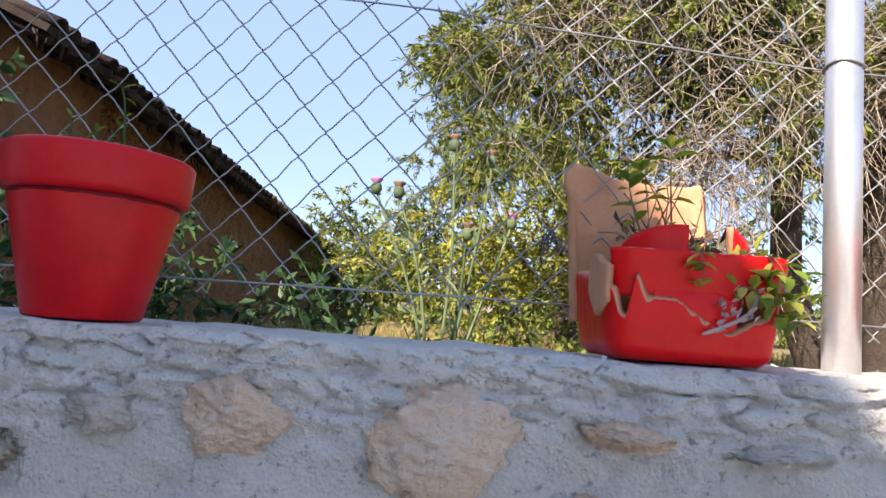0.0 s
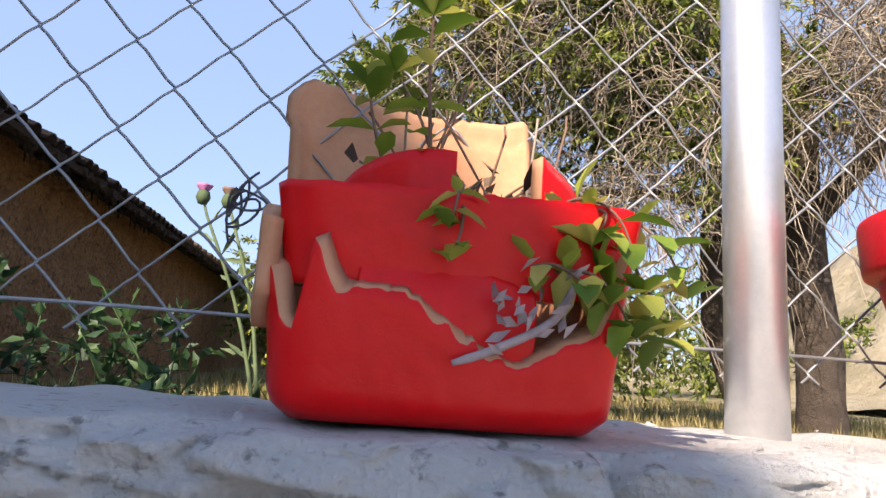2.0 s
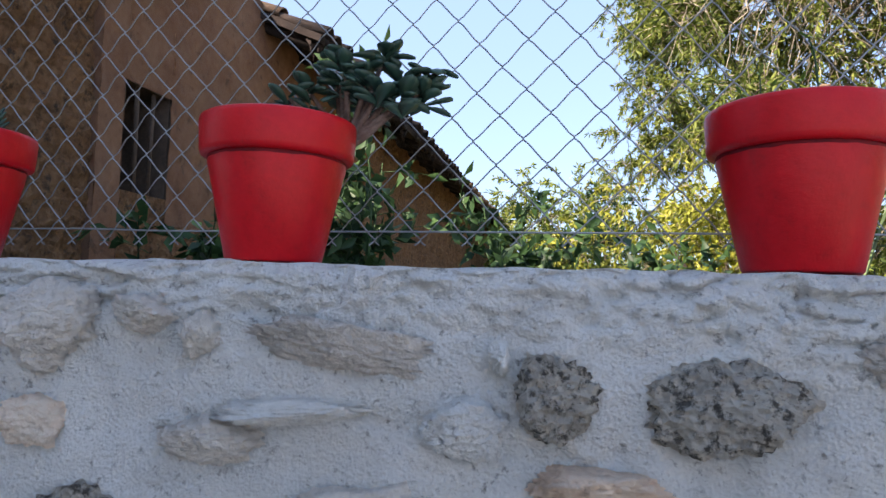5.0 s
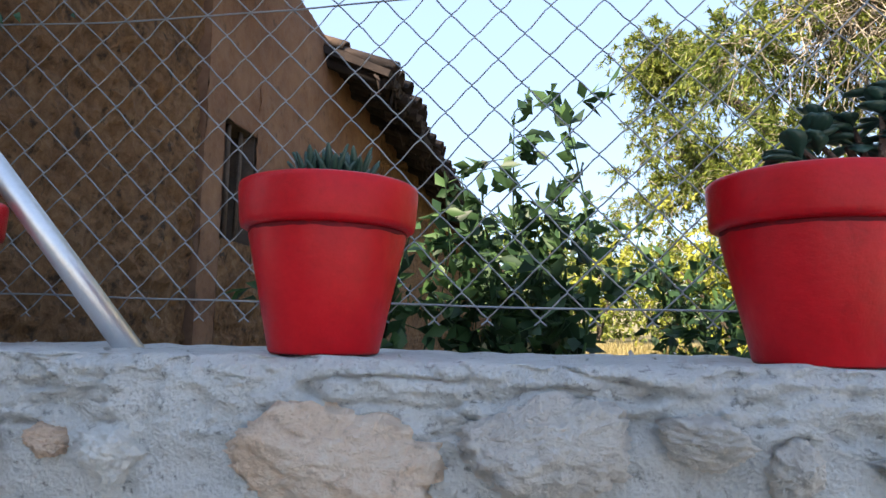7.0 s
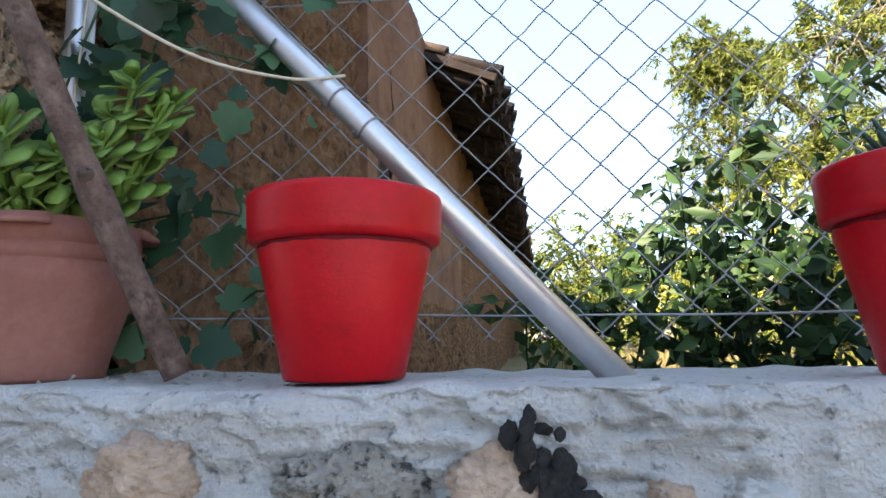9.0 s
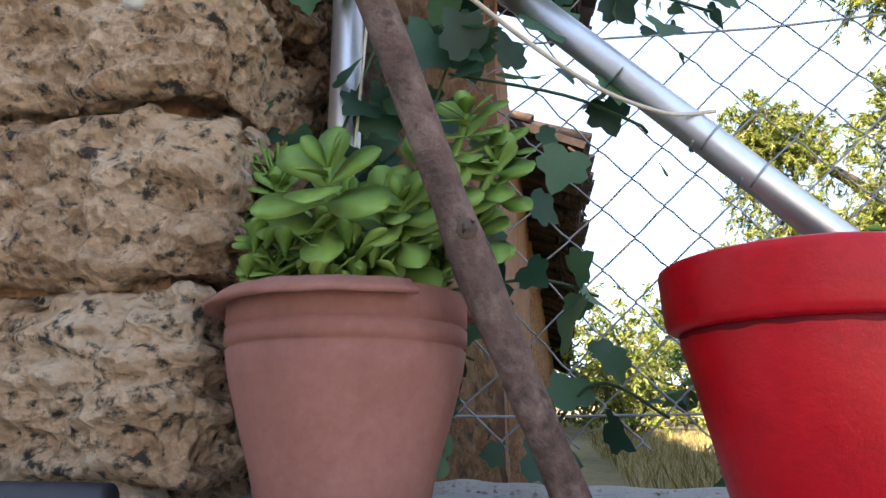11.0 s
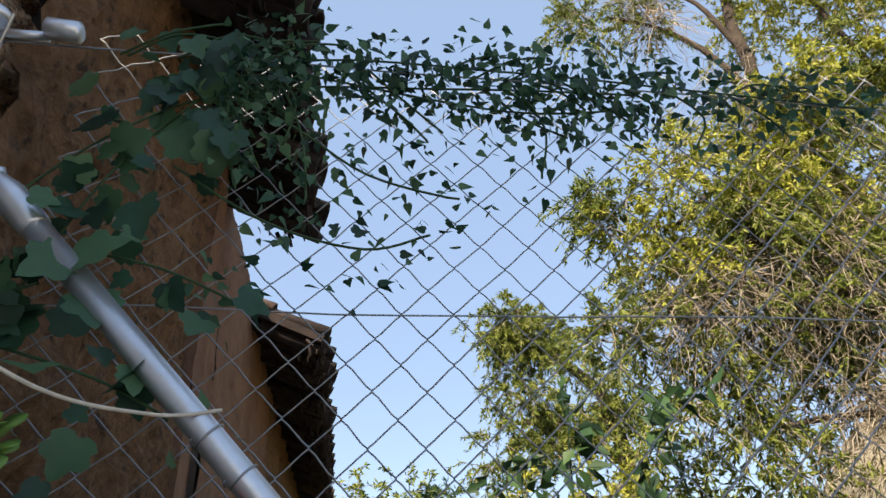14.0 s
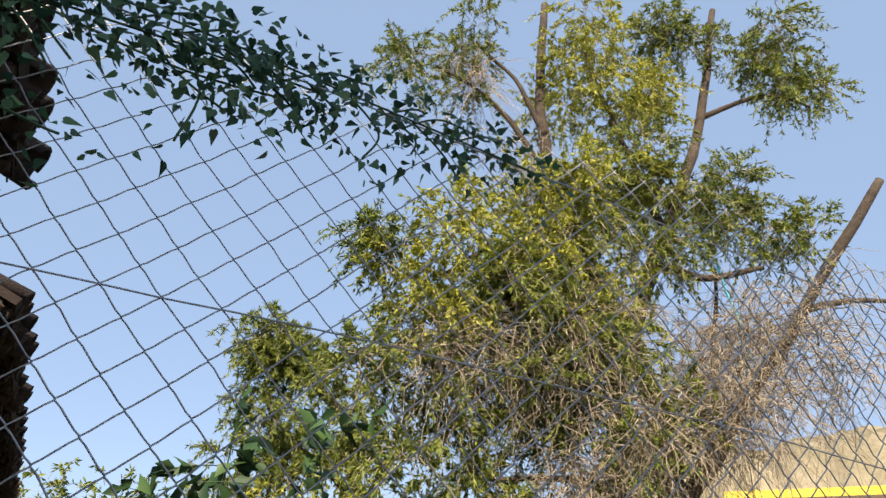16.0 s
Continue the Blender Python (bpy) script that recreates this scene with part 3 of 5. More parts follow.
def barrel_tile(a, b, r, up):
    """A half-round clay tile from a to b, open below."""
    a, b = Vector(a), Vector(b)
    d = (b - a).normalized()
    s = d.cross(Vector(up)).normalized()
    n = s.cross(d)
    vs, fs = [], []
    for p, k in ((a, 1.0), (b, 0.82)):
        for rad in (r * k, (r - 0.014) * k):
            for i in range(7):
                t = math.pi * i / 6
                vs.append(p + s * math.cos(t) * rad + n * math.sin(t) * rad)
    for i in range(6):
        fs.append((i, i + 1, 14 + i + 1, 14 + i))
        fs.append((7 + i, 21 + i, 21 + i + 1, 7 + i + 1))
        fs.append((i, 7 + i, 8 + i, i + 1))
    fs.append((0, 14, 21, 7))
    fs.append((6, 13, 27, 20))
    return vs, fs


def tiled_roof(y0, y1, ex, ez, run, rise, seed, rows=7):
    """Barrel tiles laid in rows up a slope that falls to the eave at x = ex."""
    rng = random.Random(seed)
    slope = Vector((-run, 0, rise)).normalized()
    up = Vector((rise, 0, run)).normalized()
    length = math.hypot(run, rise)
    out = []
    n = int((y1 - y0) / 0.17)
    for c in range(n):
        y = y0 + 0.085 + c * 0.17
        lift = 0.03 * noise.noise((y * 0.7, seed, 0))
        for r in range(rows):
            s0 = r * length / rows - 0.05
            jit = rng.uniform(-0.05, 0.05) if r == 0 else 0
            a = Vector((ex, y + rng.uniform(-0.012, 0.012), ez + lift + 0.012 * (r % 2))) + slope * (s0 + jit)
            b = a + slope * (length / rows + 0.07) + up * -0.02
            out.append((c, r, a, b, up))
    return out


def lay_roof(name, y0, y1, ex, ez, run, rise, seed, rows=7, label=""):
    slope = Vector((-run, 0, rise)).normalized()
    up = Vector((rise, 0, run)).normalized()
    a0, a1 = Vector((ex + 0.02, y0, ez - 0.03)) , Vector((ex + 0.02 - run, y0, ez - 0.03 + rise))
    vs = [a0, a1, a1 - up * 0.05, a0 - up * 0.05]
    vs = vs + [v + Vector((0, y1 - y0, 0)) for v in vs]
    deck = house_part(name, (vs, [(0, 1, 2, 3), (4, 7, 6, 5), (0, 4, 5, 1), (1, 5, 6, 2), (2, 6, 7, 3), (3, 7, 4, 0)]), EAVE_SHADE, label, smooth=False)
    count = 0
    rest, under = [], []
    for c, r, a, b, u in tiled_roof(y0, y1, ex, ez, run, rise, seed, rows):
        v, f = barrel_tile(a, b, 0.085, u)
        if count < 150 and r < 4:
            # the eave row is darkened like the shaded underside, higher rows keep tile colour
            link("tile", [p - HO for p in v], f, TILE if r else EAVE_SHADE, deck)
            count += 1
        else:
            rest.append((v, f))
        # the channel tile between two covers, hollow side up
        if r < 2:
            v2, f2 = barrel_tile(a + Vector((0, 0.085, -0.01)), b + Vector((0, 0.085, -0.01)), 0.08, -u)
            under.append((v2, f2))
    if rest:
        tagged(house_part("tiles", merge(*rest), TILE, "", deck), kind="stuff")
    tagged(house_part("channel_tiles", merge(*under), EAVE_SHADE, "", deck), kind="stuff")
    # frayed reed and lath ends that hang under the eave, in its painted shade
    rr = random.Random(seed + 40)
    fray = []
    for i in range(int((min(y1, 9.0) - y0) * 26)):
        p = Vector((ex - rr.uniform(-0.01, 0.22), rr.uniform(y0, min(y1, 9.0)), ez - 0.06))
        fray.append(tube([p, p + Vector((rr.uniform(-0.01, 0.05), rr.uniform(-0.06, 0.06), -rr.uniform(0.03, 0.13)))], rr.uniform(0.004, 0.014), 4))
    tagged(house_part("eave_reeds", merge(*fray), EAVE_SHADE, "frayed reeds coloured as dark as the eave's shade", deck), kind="stuff")
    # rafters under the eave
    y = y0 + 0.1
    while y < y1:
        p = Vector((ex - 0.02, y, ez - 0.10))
        house_part("rafter", tube([p, p + slope * 1.2], 0.04, 7), EAVE_SHADE)
        y += 0.62
    return deck


near_roof = lay_roof("near_roof", 0.25, 2.35, -2.17, 3.30, 2.4, 1.0, 3, 7)
far_roof = lay_roof("far_roof", 3.45, 24.0, -2.115, 3.16, 3.0, 1.25, 5, 8)

# ---- stone house corner at the end of the wall ----
STX = -2.67
stone_house = thing("stone_house", (-3.6, 0.3, 0), "corner of an old house of weathered stone blocks", "house")
SO = Vector((-3.6, 0.3, 0))
core = link("wall_core", [Vector(v) - SO for v in box(-6.0, 0.155, 0.0, STX - 0.09, 0.55, 4.2)[0]], box(-6, 0, 0, 0, 1, 1)[1], MUD, stone_house, smooth=False)


def block_mesh(w, d, h, seed, cuts=16):
    """A weathered block: squared, chipped at the edges, pitted all over."""
    bm = bmesh.new()
    bmesh.ops.create_cube(bm, size=1.0)
    bmesh.ops.subdivide_edges(bm, edges=bm.edges[:], cuts=cuts, use_grid_fill=True)
    bm.normal_update()
    s = Vector((seed * 1.7, seed * 0.9, 0))
    for v in bm.verts:
        p = v.co * 2
        k = (abs(p.x) ** 9 + abs(p.y) ** 9 + abs(p.z) ** 9) ** (1 / 9)
        q = p.lerp(p / k, 0.85)
        c = Vector((q.x * w / 2, q.y * d / 2, q.z * h / 2))
        edge = max(abs(p.x), abs(p.z))
        nn = 0.030 * noise.noise(c * 4 + s) + 0.016 * noise.noise(c * 11 + s) + 0.012 * noise.noise(c * 26 + s) + 0.007 * noise.noise(c * 60 + s)
        nn -= 0.035 * max(0.0, noise.noise(c * 19 - s) - 0.18) + 0.030 * max(0.0, noise.noise(c * 42 - s) - 0.22)
        nn += 0.010 * math.tanh(8 * noise.noise(Vector((c.x * 9, c.y * 9, c.z * 26)) + s))
        nn -= 0.045 * max(0.0, edge - 0.80) * (1 + noise.noise(c * 9 + s))
        v.co = c + v.normal * nn
    me = bpy.data.meshes.new("block")
    bm.to_mesh(me)
    bm.free()
    me.polygons.foreach_set("use_smooth", [True] * len(me.polygons))
    me.materials.append(ASHLAR)
    return me


z = 0.2
courses = [0.30, 0.28, 0.30, 0.285, 0.225, 0.215, 0.185, 0.215, 0.275, 0.22, 0.24, 0.22, 0.24, 0.3, 0.3]
rng = random.Random(5)
for i, h in enumerate(courses):
    x1 = STX + rng.uniform(-0.03, 0.02)
    for j in range(3):
        w = rng.uniform(0.34, 0.55)
        me = block_mesh(w + 0.006, 0.46, h + 0.006, i * 5 + j, 44 if 4 <= i <= 10 and j < 2 else 14)
        ob = new("block", me)
        ob.parent = stone_house
        ob.location = Vector((x1 - w / 2, 0.33 + rng.uniform(-0.012, 0.012), z + h / 2)) - SO
        x1 -= w
    z += h
# small pinning stones pushed into the mud by the corner
for i, (x, z, w, h) in enumerate(((-2.868, 2.280, 0.17, 0.055), (-2.70, 2.33, 0.075, 0.10), (-2.66, 2.42, 0.07, 0.12), (-2.72, 2.22, 0.06, 0.07), (-2.99, 2.30, 0.08, 0.05), (-2.67, 2.05, 0.05, 0.06), (-2.65, 2.26, 0.05, 0.06))):
    me = stone_mesh(w, h, 0.045, 500 + i)
    me.materials.append(ASHLAR if i else STONE_TAN)
    ob = new("pinning_stone", me)
    ob.parent = stone_house
    ob.location = Vector((x, 0.085, z)) - SO

# ---- unseen house added across the lane to shade most of the wall ----
shade = thing("shade_house", (-12, -7, 0), "unseen plain house added across the lane to shade the wall", "house")
# size set by where the shade must end; pale sides bounce light back
v, f = box(-13, -3, 0, 9.13, 2.5, 6.6)
link("wall", v, f, LIMEWASH, shade, smooth=False)
v, f = box(-13.1, -3.1, 6.604, 9.14, 2.52, 6.75)
link("roof", v, f, TILE, shade, smooth=False)

# ---- red pots ----
def pot_profile():
    return [(0.0, 0.004), (0.070, 0.004), (0.0735, 0.0), (0.077, 0.004), (0.096, 0.10), (0.1108, 0.170), (0.1100, 0.179), (0.1185, 0.1805), (0.1220, 0.183), (0.1238, 0.190),
            (0.1265, 0.238), (0.1255, 0.2445), (0.122, 0.247), (0.1175, 0.245), (0.1155, 0.238), (0.110, 0.19), (0.105, 0.17)]


def shade_grime(p, x):
    """Dirt and the rim overhang's shade, painted together as one dark band."""
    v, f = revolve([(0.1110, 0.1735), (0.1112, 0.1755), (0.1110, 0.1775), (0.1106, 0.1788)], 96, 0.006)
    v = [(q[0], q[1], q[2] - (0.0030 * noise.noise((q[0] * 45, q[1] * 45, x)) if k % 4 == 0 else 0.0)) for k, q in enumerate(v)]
    link("rim_shade_band", v, f, SHADE_GRIME, p, "dirt and painted shade under the rim")


def red_pot(x, y, label, spin, shade_rim=True):
    p = thing("flower_pot", (x, y, TOP + 0.004), label, "flower pot", "red pots on the wall")
    p.rotation_euler = (0, 0, spin)
    prof = pot_profile()
    v, f = revolve(prof[:7], 64, 0.006)
    link("body", v, f, RED, p)
    v, f = revolve(prof[6:], 64, 0.006)
    link("rim", v, f, RED, p)
    if shade_rim:
        shade_grime(p, x)
    n = 40
    v = [(0, 0, 0.215)] + [(0.1125 * k / 3 * math.cos(a), 0.1125 * k / 3 * math.sin(a), 0.212 + 0.012 * noise.noise((k * 3, a * 2, x))) for k in (1, 2, 3) for a in [2 * math.pi * i / n for i in range(n)]]
    f = [(0, 1 + i, 1 + (i + 1) % n) for i in range(n)]
    for k in (0, 1):
        f += [(1 + k * n + i, 1 + (k + 1) * n + i, 1 + (k + 1) * n + (i + 1) % n, 1 + k * n + (i + 1) % n) for i in range(n)]
    link("soil", v, f, SOIL, p)
    return p


POTS = {"p1": (1.40, 0.150), "p2": (0.0, 0.092), "p3": (-0.790, 0.094), "p4": (-1.422, 0.10), "p5": (-2.098, 0.122)}
red_pot(*POTS["p1"], "sunlit red painted clay pot of pink flowers", 0.3, False).scale = (1.10, 1.10, 0.86)
red_pot(*POTS["p2"], "red painted clay pot with thin dry shoots", 1.3).scale = (1, 1, 0.93)
red_pot(*POTS["p3"], "red painted clay pot holding a jade plant", 2.1).scale = (1, 1, 0.93)
red_pot(*POTS["p4"], "red painted clay pot with a small succulent", 3.3).scale = (0.975, 0.975, 0.925)
red_pot(*POTS["p5"], "red painted clay pot with bare soil", 4.4).scale = (0.965, 0.965, 0.91)

# ---- terracotta-coloured pot ----
TPX, TPY = -2.540, 0.145
tpot = thing("terracotta_pot", (TPX, TPY, TOP + 0.004), "matt terracotta-coloured pot with a chipped flared rim", "flower pot")
tpot.scale = (1.0, 1.0, 1.07)
v, f = revolve([(0.0, 0.004), (0.080, 0.004), (0.084, 0.0), (0.088, 0.006), (0.093, 0.03), (0.108, 0.075), (0.121, 0.120), (0.1255, 0.143), (0.1225, 0.1455), (0.1225, 0.147), (0.1268, 0.149), (0.1268, 0.163), (0.1232, 0.165), (0.1232, 0.1665), (0.1268, 0.1685), (0.1270, 0.196), (0.120, 0.197), (0.118, 0.185), (0.112, 0.15)], 72, 0.004)
link("body", v, f, CLAY, tpot)


def rim_lip(a0, a1, n=50):
    prof = [(0.126, 0.186), (0.136, 0.183), (0.149, 0.181), (0.1505, 0.185), (0.142, 0.190), (0.134, 0.197), (0.120, 0.199)]
    vs, fs = [], []
    m = len(prof)
    for i in range(n + 1):
        a = a0 + (a1 - a0) * i / n
        for r, z in prof:
            vs.append((r * math.cos(a), r * math.sin(a), z + 0.0015 * noise.noise((a * 5, r * 90, 0))))
    for i in range(n):
        for k in range(m - 1):
            fs.append((i * m + k, (i + 1) * m + k, (i + 1) * m + k + 1, i * m + k + 1))
    fs.append(tuple(range(m)))
    fs.append(tuple(n * m + k for k in range(m - 1, -1, -1)))
    return vs, fs


v, f = rim_lip(radians(20), radians(312))
link("rim", v, f, CLAY, tpot, "flared rim broken away on one side")
v, f = revolve([(0.0, 0.19), (0.05, 0.188), (0.116, 0.182)], 30, 0.05)
link("soil", v, f, SOIL, tpot)

# ---- foliage helpers ----
def np_leaves(P, Dv, L, W, rng):
    """Folded leaf blades, two triangles each side of the midrib."""
    P, Dv = np.asarray(P, float), np.asarray(Dv, float)
    n = len(P)
    Dv = Dv / np.linalg.norm(Dv, axis=1, keepdims=True)
    R = rng.normal(size=(n, 3))
    S = np.cross(Dv, R)
    S /= np.linalg.norm(S, axis=1, keepdims=True) + 1e-9
    N = np.cross(S, Dv)
    L = (L * rng.uniform(0.65, 1.25, n))[:, None]
    W = (W * rng.uniform(0.7, 1.2, n))[:, None]
    V = np.stack([P, P + Dv * L * 0.45 + S * W / 2 + N * W * 0.15, P + Dv * L - N * L * 0.08, P + Dv * L * 0.45 - S * W / 2 + N * W * 0.15], 1)
    F = (np.arange(n)[:, None, None] * 4 + np.array([[0, 1, 2], [0, 2, 3]])[None]).reshape(-1, 3)
    return V.reshape(-1, 3), F


def np_mesh(name, V, F, material, parent=None, label="", kind=""):
    me = bpy.data.meshes.new(name)
    me.vertices.add(len(V))
    me.vertices.foreach_set("co", np.ascontiguousarray(V, dtype=np.float32).ravel())
    me.loops.add(len(F) * 3)
    me.loops.foreach_set("vertex_index", np.ascontiguousarray(F, dtype=np.int32).ravel())
    me.polygons.add(len(F))
    me.polygons.foreach_set("loop_start", np.arange(0, len(F) * 3, 3, dtype=np.int32))
    me.materials.append(material)
    me.update(calc_edges=True)
    me.validate()
    ob = new(name, me)
    if parent:
        ob.parent = parent
    return tagged(ob, label, kind=kind)


def np_tubes(paths, r0, r1, n=3):
    """Thin tapered twigs, one per path (all paths have the same count of points)."""
    A = np.asarray(paths, float)
    m, k, _ = A.shape
    T = np.gradient(A, axis=1)
    T /= np.linalg.norm(T, axis=2, keepdims=True) + 1e-9
    U = np.cross(T, np.array([0.37, 0.61, 0.70]))
    U /= np.linalg.norm(U, axis=2, keepdims=True) + 1e-9
    Wv = np.cross(T, U)
    rad = np.linspace(r0, r1, k)[None, :, None]
    rings = [A + (U * math.cos(2 * math.pi * i / n) + Wv * math.sin(2 * math.pi * i / n)) * rad for i in range(n)]
    V = np.stack(rings, 2).reshape(-1, 3)
    base = (np.arange(m)[:, None] * k + np.arange(k - 1)[None]).reshape(-1) * n
    F = []
    for i in range(n):
        j = (i + 1) % n
        F.append(np.stack([base + i, base + j, base + n + j], 1))
        F.append(np.stack([base + i, base + n + j, base + n + i], 1))
    return V, np.concatenate(F)


def cat_mesh(parts):
    o, Vs, Fs = 0, [], []
    for V, F in parts:
        Vs.append(V)
        Fs.append(F + o)
        o += len(V)
    return np.concatenate(Vs), np.concatenate(Fs)


def twig_paths(c, r, count, length, droop, rng, k=6, flat=0.8):
    """Curved twigs that start inside a clump and arch outwards and down."""
    c = np.asarray(c, float)
    out = []
    d = rng.normal(size=(count, 3))
    d /= np.linalg.norm(d, axis=1, keepdims=True)
    start = c + d * r * (rng.uniform(0, 1, (count, 1)) ** 0.6) * np.array([0.75, 0.75, 0.75 * flat])
    way = d * 0.7 + rng.normal(size=(count, 3)) * 0.5 + np.array([0, 0, 0.15])
    way /= np.linalg.norm(way, axis=1, keepdims=True)
    ln = length * rng.uniform(0.5, 1.2, (count, 1))
    for i in range(k):
        s = i / (k - 1)
        p = start + way * ln * s + np.array([0, 0, -1.0]) * droop * ln * s * s
        p = p + rng.normal(size=(count, 3)) * 0.035 * length * (s > 0)
        out.append(p)
    return np.stack(out, 1)


def leaves_on(paths, per, rng, spread=0.9, droop=0.3, first=0.25):
    m, k, _ = paths.shape
    s = rng.uniform(first, 1.0, (m, per)) * (k - 1)
    i = np.minimum(s.astype(int), k - 2)
    f = (s - i)[..., None]
    rows = np.arange(m)[:, None]
    p = paths[rows, i] * (1 - f) + paths[rows, i + 1] * f
    t = paths[rows, i + 1] - paths[rows, i]
    t = t / (np.linalg.norm(t, axis=2, keepdims=True) + 1e-9)
    d = t + rng.normal(size=t.shape) * spread + np.array([0, 0, -droop])
    return p.reshape(-1, 3), d.reshape(-1, 3)


def bend(points, seed, amp=0.12, per=5):
    """A wandering path through the given points."""
    pts = [Vector(p) for p in points]
    out = []
    for i in range(len(pts) - 1):
        a, b = pts[max(i - 1, 0)], pts[i]
        c, d = pts[i + 1], pts[min(i + 2, len(pts) - 1)]
        for s in range(per):
            t = s / per
            q = 0.5 * ((2 * b) + (c - a) * t + (2 * a - 5 * b + 4 * c - d) * t * t + (3 * b - a - 3 * c + d) * t ** 3)
            q += Vector((noise.noise((q.z * 1.3, seed, 0)), noise.noise((q.z * 1.3, seed, 7)), 0)) * amp
            out.append(q)
    out.append(pts[-1])
    return out


def limb(parent, points, r0, r1, seed, name="limb", n=9, amp=0.08, material=None):
    o = Vector(parent.location)
    path = bend(points, seed, amp)
    k = len(path) - 1
    radii = [(r0 + (r1 - r0) * (i / k) ** 0.8) * (1 + 0.12 * noise.noise((i * 0.7, seed, 0))) for i in range(k + 1)]
    v, f = tube([p - o for p in path], radii, n)
    return link(name, v, f, material or BARK, parent)


# ---- large tree behind the fence ----
TREE_O = Vector((4.55, 5.05, 0.9))
big_tree = thing("willowy_tree", TREE_O, "large half-dead tree with olive leaves and tangled dry twigs", "tree")
limb(big_tree, [(4.7, 5.0, 0.8), (4.55, 5.05, 2.6), (4.5, 5.1, 4.2), (3.9, 5.2, 5.6), (3.3, 5.5, 8.0), (3.5, 5.5, 11.2)], 0.22, 0.06, 1, "trunk", 12)
limb(big_tree, [(4.25, 5.2, 0.8), (3.85, 5.3, 2.4), (4.05, 5.1, 4.6), (4.8, 4.6, 6.8), (5.4, 4.3, 8.6), (5.9, 4.0, 11.0)], 0.17, 0.05, 2, "trunk", 12)
limb(big_tree, [(4.55, 5.05, 2.9), (5.2, 4.5, 4.0), (5.9, 3.8, 5.3), (6.7, 2.8, 7.0)], 0.12, 0.06, 3)
limb(big_tree, [(5.9, 3.8, 5.3), (6.6, 3.5, 5.5), (7.6, 3.2, 5.6)], 0.06, 0.02, 4)
limb(big_tree, [(4.9, 4.75, 3.6), (5.15, 4.6, 4.8), (5.3, 4.5, 6.0)], 0.055, 0.02, 14)
limb(big_tree, [(4.3, 5.1, 5.0), (3.3, 5.2, 5.4), (2.2, 5.0, 5.6), (1.5, 5.1, 5.1)], 0.08, 0.02, 5)
limb(big_tree, [(3.5, 5.4, 7.0), (2.6, 5.7, 8.6), (1.7, 6.0, 9.2)], 0.06, 0.02, 6)
limb(big_tree, [(4.1, 5.1, 4.4), (3.0, 5.1, 4.6), (1.9, 5.2, 4.0)], 0.07, 0.02, 7)
limb(big_tree, [(4.5, 4.8, 6.0), (4.9, 4.4, 5.7), (5.6, 4.0, 5.9)], 0.08, 0.03, 8)
limb(big_tree, [(3.3, 5.5, 8.2), (2.9, 5.6, 9.2), (2.3, 5.8, 9.9)], 0.05, 0.02, 9)
limb(big_tree, [(4.6, 4.7, 6.6), (4.2, 4.8, 8.0), (3.9, 5.0, 9.5)], 0.06, 0.02, 10)
limb(big_tree, [(5.4, 4.3, 8.6), (6.1, 3.7, 8.9), (6.6, 3.3, 8.6)], 0.05, 0.015, 11)
limb(big_tree, [(4.2, 5.2, 3.0), (3.2, 5.1, 3.1), (2.2, 5.2, 3.0)], 0.07, 0.02, 12)
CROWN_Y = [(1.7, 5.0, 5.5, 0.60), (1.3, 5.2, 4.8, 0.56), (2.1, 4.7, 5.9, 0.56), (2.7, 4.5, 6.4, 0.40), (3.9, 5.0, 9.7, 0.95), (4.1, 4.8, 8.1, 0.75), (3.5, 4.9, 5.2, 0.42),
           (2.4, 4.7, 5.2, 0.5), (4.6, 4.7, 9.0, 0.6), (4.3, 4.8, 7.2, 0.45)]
CROWN_O = [(0.9, 5.7, 5.4, 0.32), (0.9, 5.4, 4.1, 0.46), (1.6, 5.3, 3.8, 0.60), (2.3, 5.3, 4.4, 0.64), (1.9, 5.3, 3.1, 0.62), (2.8, 5.2, 3.5, 0.55), (1.4, 6.1, 9.5, 0.55), (2.3, 5.8, 10.1, 0.5),
           (4.8, 4.5, 7.3, 0.80), (5.0, 4.2, 6.7, 0.55), (5.0, 4.3, 10.2, 0.6), (6.0, 3.6, 9.8, 0.7), (6.4, 3.4, 8.8, 0.45), (3.4, 5.2, 4.4, 0.5), (6.0, 3.7, 6.4, 0.42), (4.0, 4.9, 7.0, 0.5), (2.9, 5.3, 5.4, 0.6),
           (2.6, 4.6, 4.3, 0.55), (3.3, 4.5, 4.4, 0.6), (2.2, 4.7, 4.9, 0.5), (3.6, 4.4, 3.6, 0.5), (3.0, 4.6, 5.0, 0.5), (4.2, 4.6, 5.9, 0.5), (3.4, 4.9, 6.3, 0.5)]
CROWN_T = [(5.2, 3.7, 4.7, 0.95), (3.9, 4.4, 4.0, 0.95), (4.5, 4.0, 3.9, 0.8), (5.4, 3.4, 4.3, 0.66), (3.3, 4.8, 3.6, 0.78), (2.5, 4.9, 3.9, 0.8), (2.0, 5.0, 4.3, 0.7), (2.8, 4.7, 2.8, 0.6), (5.0, 4.3, 4.7, 0.7), (1.4, 5.0, 4.2, 0.6), (3.2, 4.8, 4.8, 0.8),
           (2.9, 4.9, 6.5, 0.5), (2.2, 5.7, 9.0, 0.55)]


